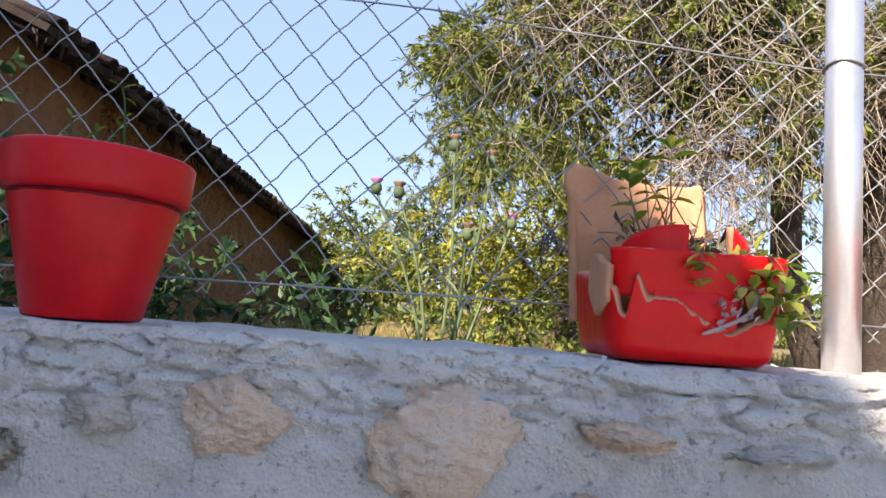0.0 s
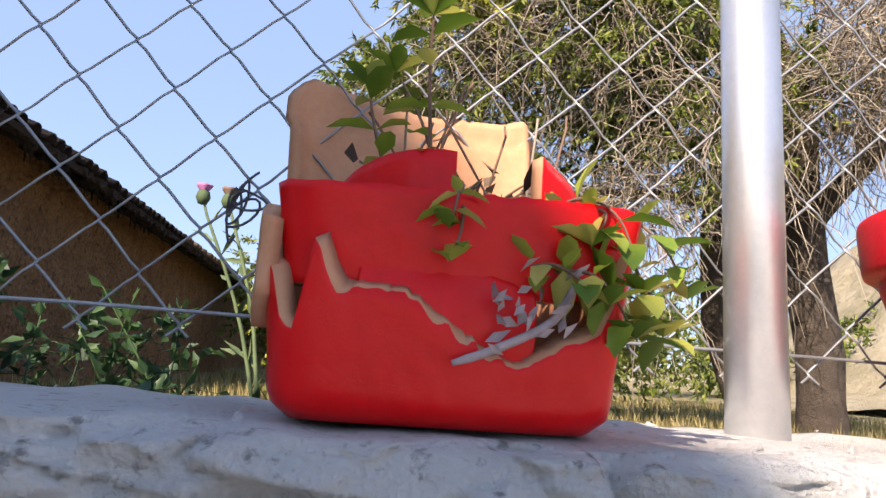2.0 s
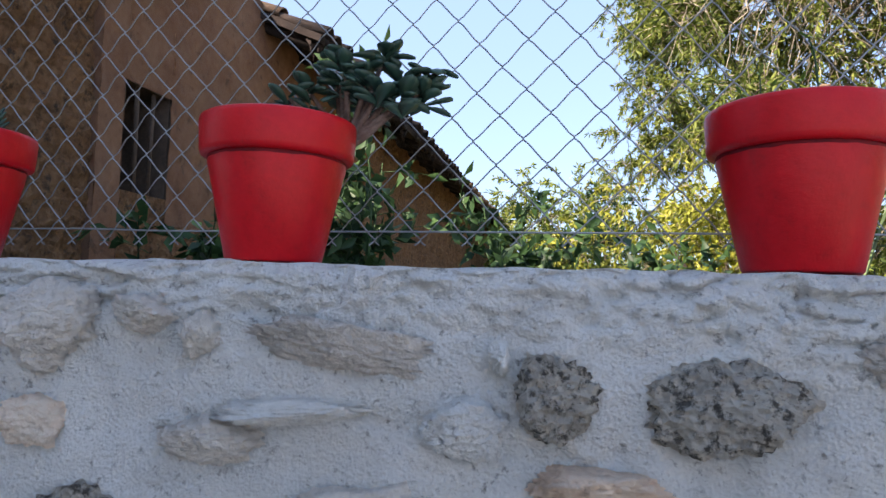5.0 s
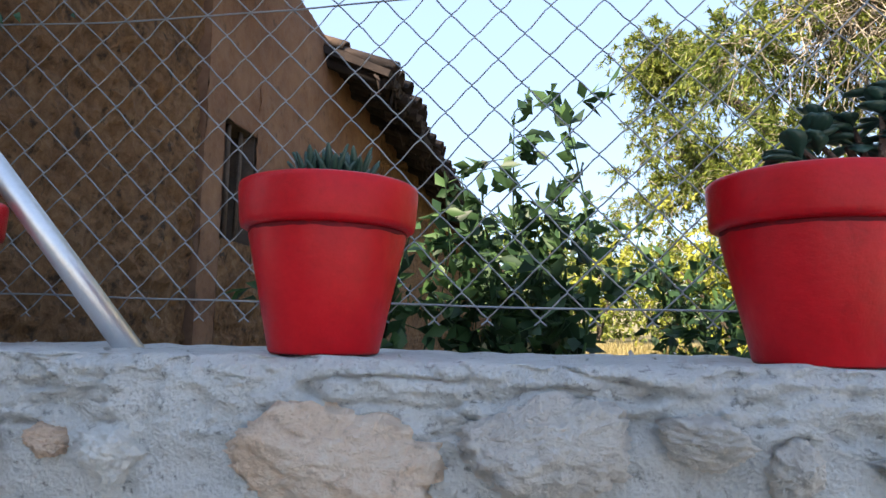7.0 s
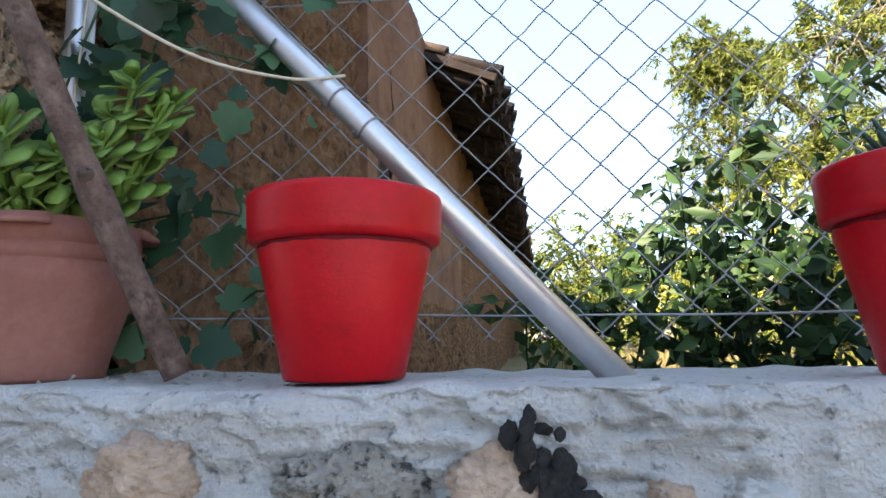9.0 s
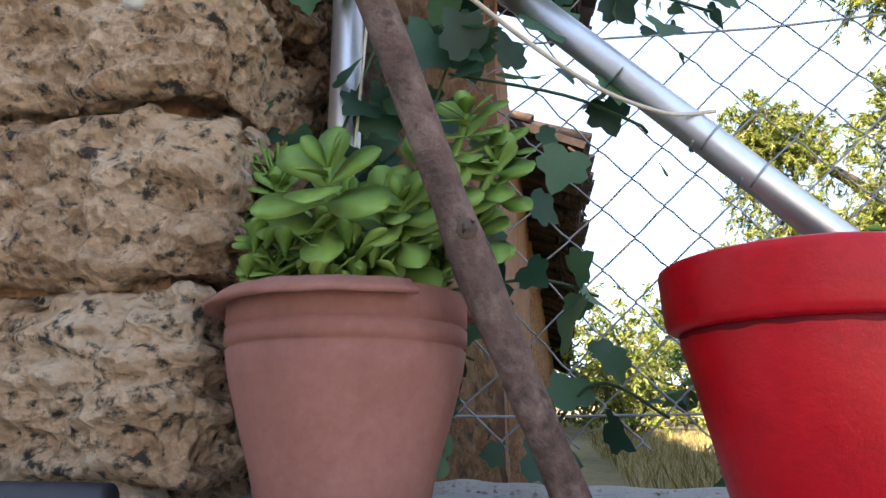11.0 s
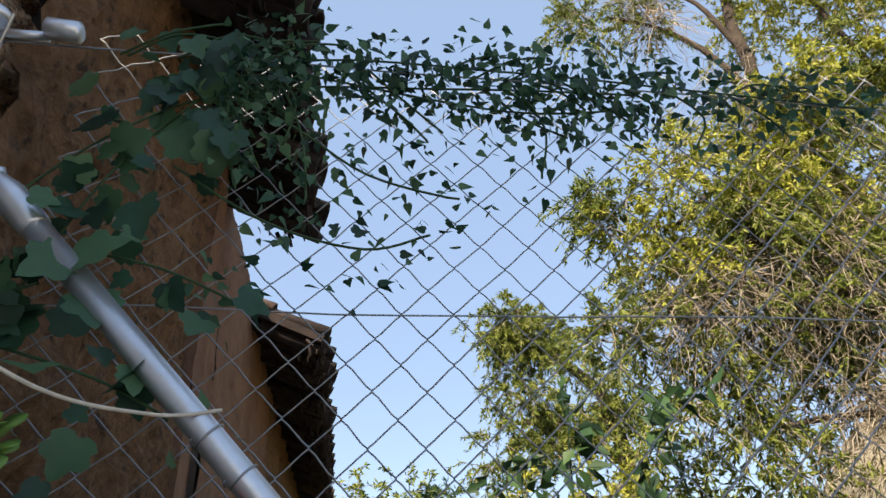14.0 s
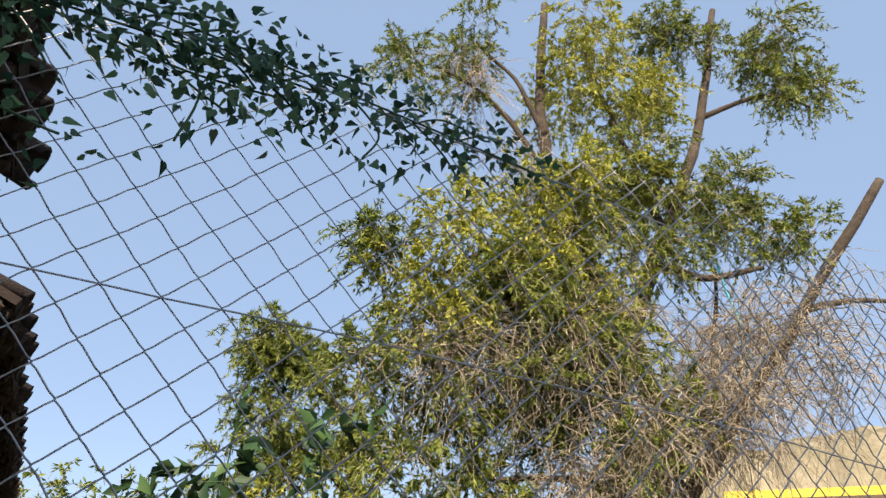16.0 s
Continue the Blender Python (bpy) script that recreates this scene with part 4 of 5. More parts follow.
def crown(parent, clumps, material, rng, twigs, per, length, leaf_l, leaf_w, droop, name="crown", density=1.0):
    o = np.array(parent.location)
    leaf_parts, twig_parts = [], []
    for x, y, z, r in clumps:
        # a clump is broken into several uneven sprays, with gaps between them
        for _ in range(5):
            c = np.array((x, y, z)) + rng.normal(size=3) * r * np.array((0.52, 0.52, 0.45))
            k = max(4, int(twigs * density * r / 5 * rng.uniform(0.6, 1.3)))
            paths = twig_paths(c, r * 0.55, k, length * (0.6 + r * 0.5), droop, rng)
            twig_parts.append(np_tubes(paths - o, 0.006, 0.002))
            p, d = leaves_on(paths, per, rng, 0.8, 0.35)
            leaf_parts.append(np_leaves(p - o, d, leaf_l, leaf_w, rng))
    V, F = cat_mesh(leaf_parts)
    np_mesh(name, V, F, material, parent, kind="stuff")
    V, F = cat_mesh(twig_parts)
    np_mesh("twig_tangle", V, F, TWIG, parent, kind="stuff")


def dead_twigs(parent, clumps, rng, count, length, droop):
    o = np.array(parent.location)
    parts = []
    for x, y, z, r in clumps:
        for _ in range(4):
            c = np.array((x, y, z)) + rng.normal(size=3) * r * 0.4
            paths = twig_paths(c, r * 0.7, int(count * r / 4), length, droop, rng, 8)
            parts.append(np_tubes(paths - o, 0.0065, 0.002))
            sub = paths[:, 3:5].mean(1)[:, None, :] + np.linspace(0, 1, 5)[None, :, None] * (rng.normal(size=(len(paths), 1, 3)) * 0.16 * length + np.array([0, 0, -0.2 * length]))
            parts.append(np_tubes(sub - o, 0.0045, 0.0015))
    V, F = cat_mesh(parts)
    np_mesh("dry_twig_tangle", V, F, TWIG, parent, "tangled bare grey twigs", "stuff")


nrng = np.random.default_rng(4)
# clumps on the lit side take the brighter leaf colour, the rest stay olive
crown(big_tree, CROWN_Y, LEAF_SUNLIT, nrng, 230, 34, 0.55, 0.085, 0.024, 0.35, "lit_crown")
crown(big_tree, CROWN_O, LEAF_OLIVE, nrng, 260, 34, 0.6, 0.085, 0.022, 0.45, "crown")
dead_twigs(big_tree, [(x, y, z, r if x > 2.4 else r * 0.6) for x, y, z, r in CROWN_T], nrng, 320, 0.8, 0.6)
rope_path = [(5.05, 4.25, 5.9), (5.05, 4.2, 5.5), (5.12, 4.15, 5.0), (5.15, 4.12, 4.6)]
BLUE = mat("blue_cord", [(0.3, (0.03, 0.30, 0.42)), (0.7, (0.08, 0.45, 0.55))], 20, 90, 0.8, 0.0)
v, f = tube(bend(rope_path, 3, 0.02), 0.016, 6)
tagged(link("cord", v, f, BLUE), "faded blue cord hanging from the dead branches", "cord")

# ---- feathery tree farther back ----
far_tree = thing("feathery_tree", (2.9, 10.2, 1.0), "tall tree with drooping yellow-green sprays", "tree")
limb(far_tree, [(2.9, 10.2, 0.8), (2.8, 10.2, 3.0), (2.5, 10.1, 4.6), (1.7, 10.0, 5.3), (0.7, 10.0, 5.8)], 0.2, 0.04, 21, "trunk", 9)
limb(far_tree, [(2.7, 10.2, 3.6), (1.9, 10.1, 4.1), (0.9, 10.0, 4.2)], 0.08, 0.03, 22)
crown(far_tree, [(0.5, 10, 6.0, 0.60), (0.9, 10, 5.6, 0.5), (1.3, 10, 5.9, 0.45), (0.7, 10, 4.2, 0.75), (1.3, 10, 4.2, 0.7), (1.8, 10, 5.5, 0.5), (1.7, 10, 3.9, 0.7), (2.4, 10, 4.4, 0.7)], LEAF_OLIVE, nrng, 220, 36, 0.5, 0.10, 0.022, 0.6)

# ---- bushes along the yard ----
def bush(name, clumps, material, label, at, twigs=110, per=22, leaf_l=0.10, leaf_w=0.035, length=0.5):
    b = thing(name, at, label, "bush")
    rngb = np.random.default_rng(int(abs(at[0] * 100 + at[1] * 10)))
    for i, c in enumerate(clumps[:4]):
        limb(b, [(at[0], at[1], at[2] - 0.1), ((at[0] + c[0]) / 2 + 0.1, (at[1] + c[1]) / 2, (at[2] + c[2]) / 2), c[:3]], 0.05, 0.012, 40 + i, "stem", 6)
    crown(b, clumps, material, rngb, twigs, per, length, leaf_l, leaf_w, 0.3)
    return b


bush("yellow_bush", [(0.7, 8, 2.2, 0.9), (1.4, 8, 2.3, 0.8), (1.8, 8, 2.5, 0.8), (2.3, 8, 2.5, 0.85), (1.2, 8.1, 1.5, 0.7), (2.0, 8.1, 1.5, 0.8)], LEAF_SUNLIT, "sunlit yellow-green bush on dry grass", (1.5, 8.1, 0.95))
bush("green_bush", [(2.6, 7.8, 3.1, 0.9), (3.2, 7.8, 2.3, 0.9), (2.9, 7.6, 1.5, 0.8), (1.9, 9, 3.7, 0.5)], LEAF_OLIVE, "olive-green bush beneath the large tree", (2.8, 8.0, 0.95))
for at, cl, m in (((-0.9, 15, 1.2), [(-0.9, 15, 3.4, 1.2), (-1.6, 15, 2.7, 1.0), (-0.4, 14.6, 2.4, 1.1), (-1.0, 14.5, 1.7, 1.1)], LEAF_OLIVE), ((0.4, 16, 1.3), [(0.2, 16, 3.9, 0.8), (0.7, 16, 3.3, 0.8)], LEAF_DARK), ((1.7, 16, 1.3), [(1.4, 16, 2.6, 1.1), (2.4, 16, 3.0, 1.2), (3.4, 15, 3.0, 1.2)], LEAF_OLIVE),
                  ((5.6, 14, 1.3), [(4.6, 14, 2.6, 1.3), (5.8, 14, 3.0, 1.4), (7.0, 13, 2.6, 1.3)], LEAF_OLIVE)):
    bush("far_bush", cl, m, "distant rounded olive tree beyond the yard", at, 90, 20, 0.15, 0.05, 0.6)


# distant woods that close the yard
woods = thing("distant_wood", (4.0, 22.0, 1.3), "distant grey-green wood closing the view", "wood", kind="stuff")
wr = np.random.default_rng(30)
crown(woods, [(-5.0 + 1.9 * i + float(wr.uniform(-0.6, 0.6)), 21.0 + float(wr.uniform(-2, 3)), 2.0 + float(wr.uniform(-0.4, 1.0)), 1.7) for i in range(13)], LEAF_OLIVE, wr, 70, 16, 0.8, 0.26, 0.10, 0.3)


def ridge_point(u, v):
    x, y = -120 + 330 * u, 70 + 60 * v
    return (x, y, 1.0 + min(1.0, v * 3) * (4.0 + 2.0 * noise.noise((x * 0.03, 0, 3)) + 0.8 * noise.noise((x * 0.15, y * 0.1, 1))))


rv, rf = rough_sheet(160, 12, ridge_point)
tagged(link("ridge", rv, rf, HILL), "low hazy ridge on the skyline", "hill", kind="structure")


# ---- leafy shrubs close behind the fence ----
def shrub(name, stems, material, label, category, leaf_l, leaf_w, per, seed, r=0.004):
    """Upright leafy stems: each is (foot, tip)."""
    foot = stems[0][0]
    s = thing(name, (foot[0], foot[1], ground_z(foot[0], foot[1])), label, category)
    o = np.array(s.location)
    rngs = np.random.default_rng(seed)
    tubes_, leaves_ = [], []
    for a, b in stems:
        a = np.array((a[0], a[1], ground_z(a[0], a[1]) - 0.03))
        b = np.array(b, float)
        k = 9
        sway = rngs.normal(size=3) * 0.05
        main = np.stack([a + (b - a) * i / (k - 1) + sway * math.sin(math.pi * i / (k - 1)) for i in range(k)])
        tubes_.append(np_tubes(main[None] - o, r * 1.6, r * 0.5, 5))
        n = max(5, int(np.linalg.norm(b - a) * 16))
        st = a + (b - a) * rngs.uniform(0.12, 0.97, (n, 1)) + rngs.normal(size=(n, 3)) * 0.012
        way = rngs.normal(size=(n, 3)) * np.array((1, 1, 0.5)) + np.array((0, 0, 0.6))
        way /= np.linalg.norm(way, axis=1, keepdims=True)
        ln = rngs.uniform(0.08, 0.26, (n, 1))
        side = np.stack([st + way * ln * i / 4 + np.array((0, 0, -0.05)) * (i / 4) ** 2 for i in range(5)], 1)
        tubes_.append(np_tubes(side - o, r * 0.6, r * 0.25, 3))
        p, d = leaves_on(side, per, rngs, 0.7, 0.2, 0.2)
        leaves_.append(np_leaves(p - o, d, leaf_l, leaf_w, rngs))
        p, d = leaves_on(main[None], per * 4, rngs, 0.8, 0.1, 0.3)
        leaves_.append(np_leaves(p - o, d, leaf_l, leaf_w, rngs))
    V, F = cat_mesh(leaves_)
    np_mesh("leaves", V, F, material, s, kind="stuff")
    V, F = cat_mesh(tubes_)
    np_mesh("stem_tuft", V, F, LEAF_DARK, s, kind="stuff")
    return s


rs = random.Random(12)
shrub("leafy_shrub", [((-1.15 + rs.uniform(-0.18, 0.18), 1.5 + rs.uniform(-0.15, 0.15)), (-1.2 + rs.uniform(-0.26, 0.24), 1.5 + rs.uniform(-0.2, 0.2), rs.uniform(1.55, 2.0))) for _ in range(9)] + [((-1.2, 1.5), (-1.21, 1.53, 2.17)), ((-1.1, 1.3), (-1.06, 1.21, 2.10))], LEAF_DARK, "tall dark-green leafy shrub by the adobe wall", "shrub", 0.075, 0.042, 7, 5)
shrub("leafy_shrub", [((-1.65 + rs.uniform(-0.2, 0.2), 1.35 + rs.uniform(-0.15, 0.15)), (-1.65 + rs.uniform(-0.25, 0.25), 1.35 + rs.uniform(-0.2, 0.2), rs.uniform(1.45, 1.85))) for _ in range(6)], LEAF_DARK, "low dark-green leafy shrub by the adobe wall", "shrub", 0.07, 0.04, 6, 6)
shrub("leafy_shrub", [((-0.55 + rs.uniform(-0.3, 0.3), 1.6 + rs.uniform(-0.2, 0.2)), (-0.55 + rs.uniform(-0.35, 0.35), 1.6 + rs.uniform(-0.2, 0.2), rs.uniform(1.4, 1.75))) for _ in range(9)], LEAF_DARK, "dark-green leafy shrub in the house shade", "shrub", 0.06, 0.035, 6, 7)
shrub("leafy_shrub", [((0.05 + rs.uniform(-0.3, 0.3), 1.7 + rs.uniform(-0.2, 0.2)), (0.05 + rs.uniform(-0.35, 0.35), 1.7 + rs.uniform(-0.2, 0.2), rs.uniform(1.3, 1.62))) for _ in range(8)], LEAF_DARK, "low green shrub behind the fence", "shrub", 0.055, 0.03, 6, 8)
shrub("weed_clump", [((0.9 + rs.uniform(-0.4, 0.5), 2.2 + rs.uniform(-0.3, 0.3)), (0.9 + rs.uniform(-0.5, 0.6), 2.2 + rs.uniform(-0.3, 0.3), rs.uniform(1.25, 1.6))) for _ in range(9)], LEAF_OLIVE, "straggling weeds among dry grass", "weeds", 0.05, 0.02, 6, 9)

# thistle with pale stems and pink heads
thistle = thing("thistle", (0.55, 1.65, ground_z(0.55, 1.65)), "tall grey-green thistle with pink flower heads", "thistle")
THISTLE = mat("thistle_stem", [(0.3, (0.05, 0.085, 0.04)), (0.7, (0.14, 0.19, 0.09))], 12, 60, 0.8, 0.0, vary=0.3)
MAUVE = mat("thistle_flower", [(0.3, (0.35, 0.10, 0.25)), (0.7, (0.55, 0.22, 0.42))], 20, 90, 0.8, 0.0, vary=0.3)
to = Vector(thistle.location)
for i, (tx, ty, tz, pink) in enumerate(((0.558, 1.653, 2.06, 0), (0.70, 1.62, 2.0, 0), (0.27, 1.66, 1.87, 1), (0.36, 1.60, 1.85, 0), (0.80, 1.7, 1.78, 1), (0.62, 1.5, 1.70, 0))):
    tip = Vector((tx, ty, tz))
    path = bend([to + Vector((0, 0, -0.05)), to.lerp(tip, 0.5) + Vector((0.02, 0, 0.05)), tip], i, 0.015)
    v, f = tube([p - to for p in path], [0.008 - 0.004 * k / (len(path) - 1) for k in range(len(path))], 7)
    st = link("stem", v, f, THISTLE, thistle)
    v, f = revolve([(0.0, -0.022), (0.014, -0.018), (0.022, 0.0), (0.018, 0.018), (0.012, 0.024)], 12, 0.2)
    hd = link("flower_head", [Vector(p) + tip - to for p in v], f, THISTLE, st)
    v, f = revolve([(0.011, 0.02), (0.02, 0.035), (0.022, 0.042), (0.0, 0.038)], 12, 0.4)
    link("flower", [Vector(p) + tip - to for p in v], f, MAUVE if pink else LEAF_DRY, st)
    tl = np.random.default_rng(i)
    pth = np.array([list(p - to) for p in path])[None]
    p, d = leaves_on(pth, 14, tl, 1.0, 0.0, 0.2)
    V, F = np_leaves(p, d, 0.09, 0.018, tl)
    np_mesh("leaves", V, F, THISTLE, st)

# dry grass tufts on the yard
grng = np.random.default_rng(8)
n = 26000
gx = grng.uniform(-1.9, 9.5, n)
gy = 0.6 + grng.uniform(0, 1, n) ** 1.5 * 13
gz = np.array([ground_z(float(a), float(b)) for a, b in zip(gx, gy)])
P = np.stack([gx, gy, gz - 0.01], 1)
Dv = np.stack([grng.normal(0, 0.35, n), grng.normal(0, 0.35, n), np.ones(n)], 1)
STRAW = mat("straw", [(0.2, (0.14, 0.12, 0.04)), (0.5, (0.34, 0.28, 0.12)), (0.8, (0.50, 0.42, 0.22))], 0.5, 3, 0.8, 0.0, trans=0.3, vary=0.7, island=True)
V, F = np_leaves(P, Dv, 0.22, 0.012, grng)
tagged(np_mesh("dry_grass", V, F, STRAW), "dry straw-coloured grass over the yard", "grass", kind="stuff")

# ---- rocky hillside and yellow house far off ----
def hill_point(u, v):
    a = radians(31 + 74 * u)
    d = 20 + 70 * v
    x, y = d * math.sin(a), d * math.cos(a)
    edge = min(1.0, 7 * u) ** 0.7
    rise = 0.27 + 0.05 * noise.noise((a * 4, 0, 1)) + 0.012 * noise.noise((a * 22, 0, 4))
    h = edge * rise * min(d, 48) * min(1.0, (d - 19) / 14)
    h = h * 0.6 + 0.4 * (math.floor(h / 1.1) * 1.1 + min(1.0, (h / 1.1 % 1) * 4) * 1.1) + 0.35 * noise.noise((x * 0.8, y * 0.8, 5)) * edge
    return (x, y, 0.6 + h)


v, f = rough_sheet(260, 110, hill_point)
tagged(link("hillside", v, f, HILL), "pale terraced rocky hillside behind the trees", "hill", kind="structure")

# ---- broken red pot ----
BX, BY = 0.859, 0.165
broken = thing("broken_pot", (BX, BY, TOP + 0.004), "broken square red clay planter with nested shards showing raw terracotta", "flower pot")
broken.scale = (1.05, 1.0, 1.0)


def lerp_table(rows, a):
    for (a0, h0), (a1, h1) in zip(rows, rows[1:]):
        if a0 <= a <= a1:
            return h0 + (h1 - h0) * (a - a0) / (a1 - a0)
    return rows[0][1] if a < rows[0][0] else rows[-1][1]


def squared(a, power):
    c, s = abs(math.cos(radians(a))), abs(math.sin(radians(a)))
    return (c ** power + s ** power) ** (-1 / power)


def shard(name, a0, a1, low, high, radius, thick, label="", raw_out=False, n=80, m=12, move=None, power=7.0, close=False, chip=0.0):
    """A piece of the planter's wall between two angles (degrees, 90 is towards the lane), painted outside and raw inside."""
    vs, fs, mi = [], [], []
    for side in (0, 1):
        for i in range(n + 1):
            a = a0 + (a1 - a0) * i / n
            z0, z1 = low(a), high(a)
            if side == 0:
                z1 -= chip * (0.35 + 0.9 * abs(noise.noise((a * 0.12, 9, 0))))
            for k in range(m + 1):
                z = z0 + (z1 - z0) * k / m
                r = (radius(z) - side * thick) * squared(a, power) + 0.0008 * noise.noise((a * 0.2, z * 60, side))
                vs.append(Vector((r * math.cos(radians(a)), -r * math.sin(radians(a)), z)))
    w = m + 1
    off = (n + 1) * w
    for i in range(n):
        for k in range(m):
            q = i * w + k
            fs.append((q, q + 1, q + w + 1, q + w))
            mi.append(1 if raw_out else 0)
            fs.append((off + q, off + q + w, off + q + w + 1, off + q + 1))
            mi.append(1)
        q = i * w + m
        fs.append((q, off + q, off + q + w, q + w))
        mi.append(1)
        q = i * w
        fs.append((q, q + w, off + q + w, off + q))
        mi.append(1)
    if not close:
        for k in range(m):
            fs.append((k, off + k, off + k + 1, k + 1))
            mi.append(1)
            q = n * w + k
            fs.append((q, q + 1, off + q + 1, off + q))
            mi.append(1)
    if move is not None:
        vs = [move @ v for v in vs]
    ob = link(name, vs, fs, RED_GLOSS, broken, label)
    ob.data.materials.append(CLAY_RAW)
    ob.data.polygons.foreach_set("material_index", mi)
    return ob


def bowl_r(z):
    base = 0.1125 + 0.0115 * min(1.0, z / 0.12)
    return base - 0.012 * max(0.0, 1 - z / 0.016) ** 2


JAG = [(-180, 0.13), (-60, 0.15), (0, 0.15), (40, 0.14), (45, 0.125), (50, 0.074), (58, 0.064), (69, 0.046), (80, 0.058), (105, 0.090), (121, 0.092), (123, 0.10), (126, 0.122), (128, 0.10), (131, 0.064), (134, 0.066), (137, 0.10), (150, 0.12), (180, 0.13)]
shard("lower_bowl", -180, 180, lambda a: 0.0, lambda a: lerp_table(JAG, a) + 0.002 * noise.noise((a * 0.5, 0, 0)), bowl_r, 0.011, "lower half with a jagged broken edge", close=True, n=300, chip=0.013)
v, f = box(-0.09, -0.09, 0.006, 0.09, 0.09, 0.012)
link("base", v, f, CLAY_RAW, broken)
shard("rim_piece", 40, 139, lambda a: 0.088 + 0.004 * noise.noise((a * 0.1, 4, 0)), lambda a: 0.158 + 0.001 * noise.noise((a * 0.3, 2, 0)), lambda z: 0.120 + 0.010 * (z - 0.09) / 0.07, 0.011, chip=0.003, label="band of painted rim sunk inside the planter", move=Matrix.Translation((0.006, 0.013, 0)), n=110)
shard("lip_shard", 64, 119, lambda a: 0.03, lambda a: 0.115 - 0.022 * ((119 - a) / 55) ** 2 + 0.0015 * noise.noise((a * 0.3, 8, 0)), lambda z: 0.105 + 0.006 * math.sin(max(0.0, min(1.0, (z - 0.03) / 0.085)) * 3.0), 0.012, "rounded red shard behind the gap")
BACK = [(-140, 0.30), (-134, 0.325), (-125, 0.322), (-110, 0.306), (-90, 0.30), (-60, 0.30), (-52, 0.306), (-48, 0.22)]
shard("back_shard", -140, -48, lambda a: 0.05, lambda a: lerp_table(BACK, a) + 0.002 * noise.noise((a * 0.3, 6, 0)), lambda z: 0.119 + 0.016 * min(1, z / 0.27) + 0.006 * max(0.0, min(1.0, (z - 0.268) / 0.008)), 0.012, "tall upright shard of raw terracotta", move=Matrix.Translation((-0.012, -0.012, 0)), m=34, n=100)
shard("side_shard", 139, 168, lambda a: 0.058 + 0.002 * abs(a - 150), lambda a: 0.150 - 0.0012 * abs(a - 155), lambda z: 0.1285, 0.012, "raw edge of an outer shard", raw_out=True, n=24)
shard("dome_shard", 80, 150, lambda a: 0.10, lambda a: 0.140 + 0.062 * math.sqrt(max(0.0, 1 - ((a - 84) / 67) ** 2)), lambda z: 0.088, 0.011, "curved red shard standing in the planter", move=Matrix.Translation((-0.014, 0.02, 0)), power=2.0, n=60)
shard("corner_shard", 8, 62, lambda a: 0.10, lambda a: 0.150 + 0.055 * (a - 8) / 54, lambda z: 0.125, 0.012, "red corner shard standing inside", move=Matrix.Translation((0.006, 0.045, 0)), power=2.0, n=30)
v, f = revolve([(0.0, 0.150), (0.05, 0.146), (0.098, 0.13)], 36, 0.08)
link("soil", v, f, SOIL, broken)


# ---- plants in the pots ----
def stems_leaves(name, at, label, category, stems, leaf_mat, stem_mat, leaf_l, leaf_w, gap=0.022, stem_r=0.002, seed=1, tip=5):
    """Stems with opposite leaves; each stem is a list of points relative to the thing."""
    p = thing(name, at, label, category)
    rngp = random.Random(seed)
    for si, pts in enumerate(stems):
        path = bend(pts, seed + si, 0.006, 6)
        v, f = tube(path, [stem_r * (1 - 0.6 * i / (len(path) - 1)) for i in range(len(path))], 6)
        st = link("stem", v, f, stem_mat, p)
        pieces = []
        run, turn = 0.0, rngp.uniform(0, 3)
        for a, b in zip(path, path[1:]):
            run += (b - a).length
            if run > gap:
                run = 0
                turn += 1.57 + rngp.uniform(-0.3, 0.3)
                d = (b - a).normalized()
                u = d.orthogonal().normalized()
                w = d.cross(u)
                for s in (1, -1):
                    if rngp.random() < 0.15:
                        continue
                    way = (u * math.cos(turn) + w * math.sin(turn)) * s + d * 0.3 + Vector((0, 0, rngp.uniform(-0.6, 0.2)))
                    k = rngp.uniform(0.55, 1.1)
                    pieces.append(leaf(b, way, Vector((0, 0, 1)), leaf_l * k, leaf_w * k, 0.2))
        e = path[-1]
        for i in range(tip):
            a = 2 * math.pi * i / max(tip, 1) + turn
            pieces.append(leaf(e, Vector((math.cos(a), math.sin(a), 0.55)), Vector((0, 0, 1)), leaf_l * 0.8, leaf_w * 0.8, 0.2))
        if pieces:
            v, f = merge(*pieces)
            link("leaves", v, f, leaf_mat, st)
    return p


BO = (BX, BY, TOP + 0.15)
stems_leaves("mint_plant", BO, "green mint growing out of the broken pot", "plant",
             [[(-0.012, -0.04, 0.0), (-0.018, -0.045, 0.06), (-0.024, -0.05, 0.13), (-0.024, -0.05, 0.175)], [(-0.03, 0.0, 0.0), (-0.06, 0.0, 0.08), (-0.072, 0.0, 0.13)], [(0.0, -0.02, 0.0), (-0.02, 0.0, 0.09), (-0.05, 0.01, 0.15)]],
             LEAF_MINT, LEAF_DRY, 0.040, 0.023, 0.024, 0.0022, 3)
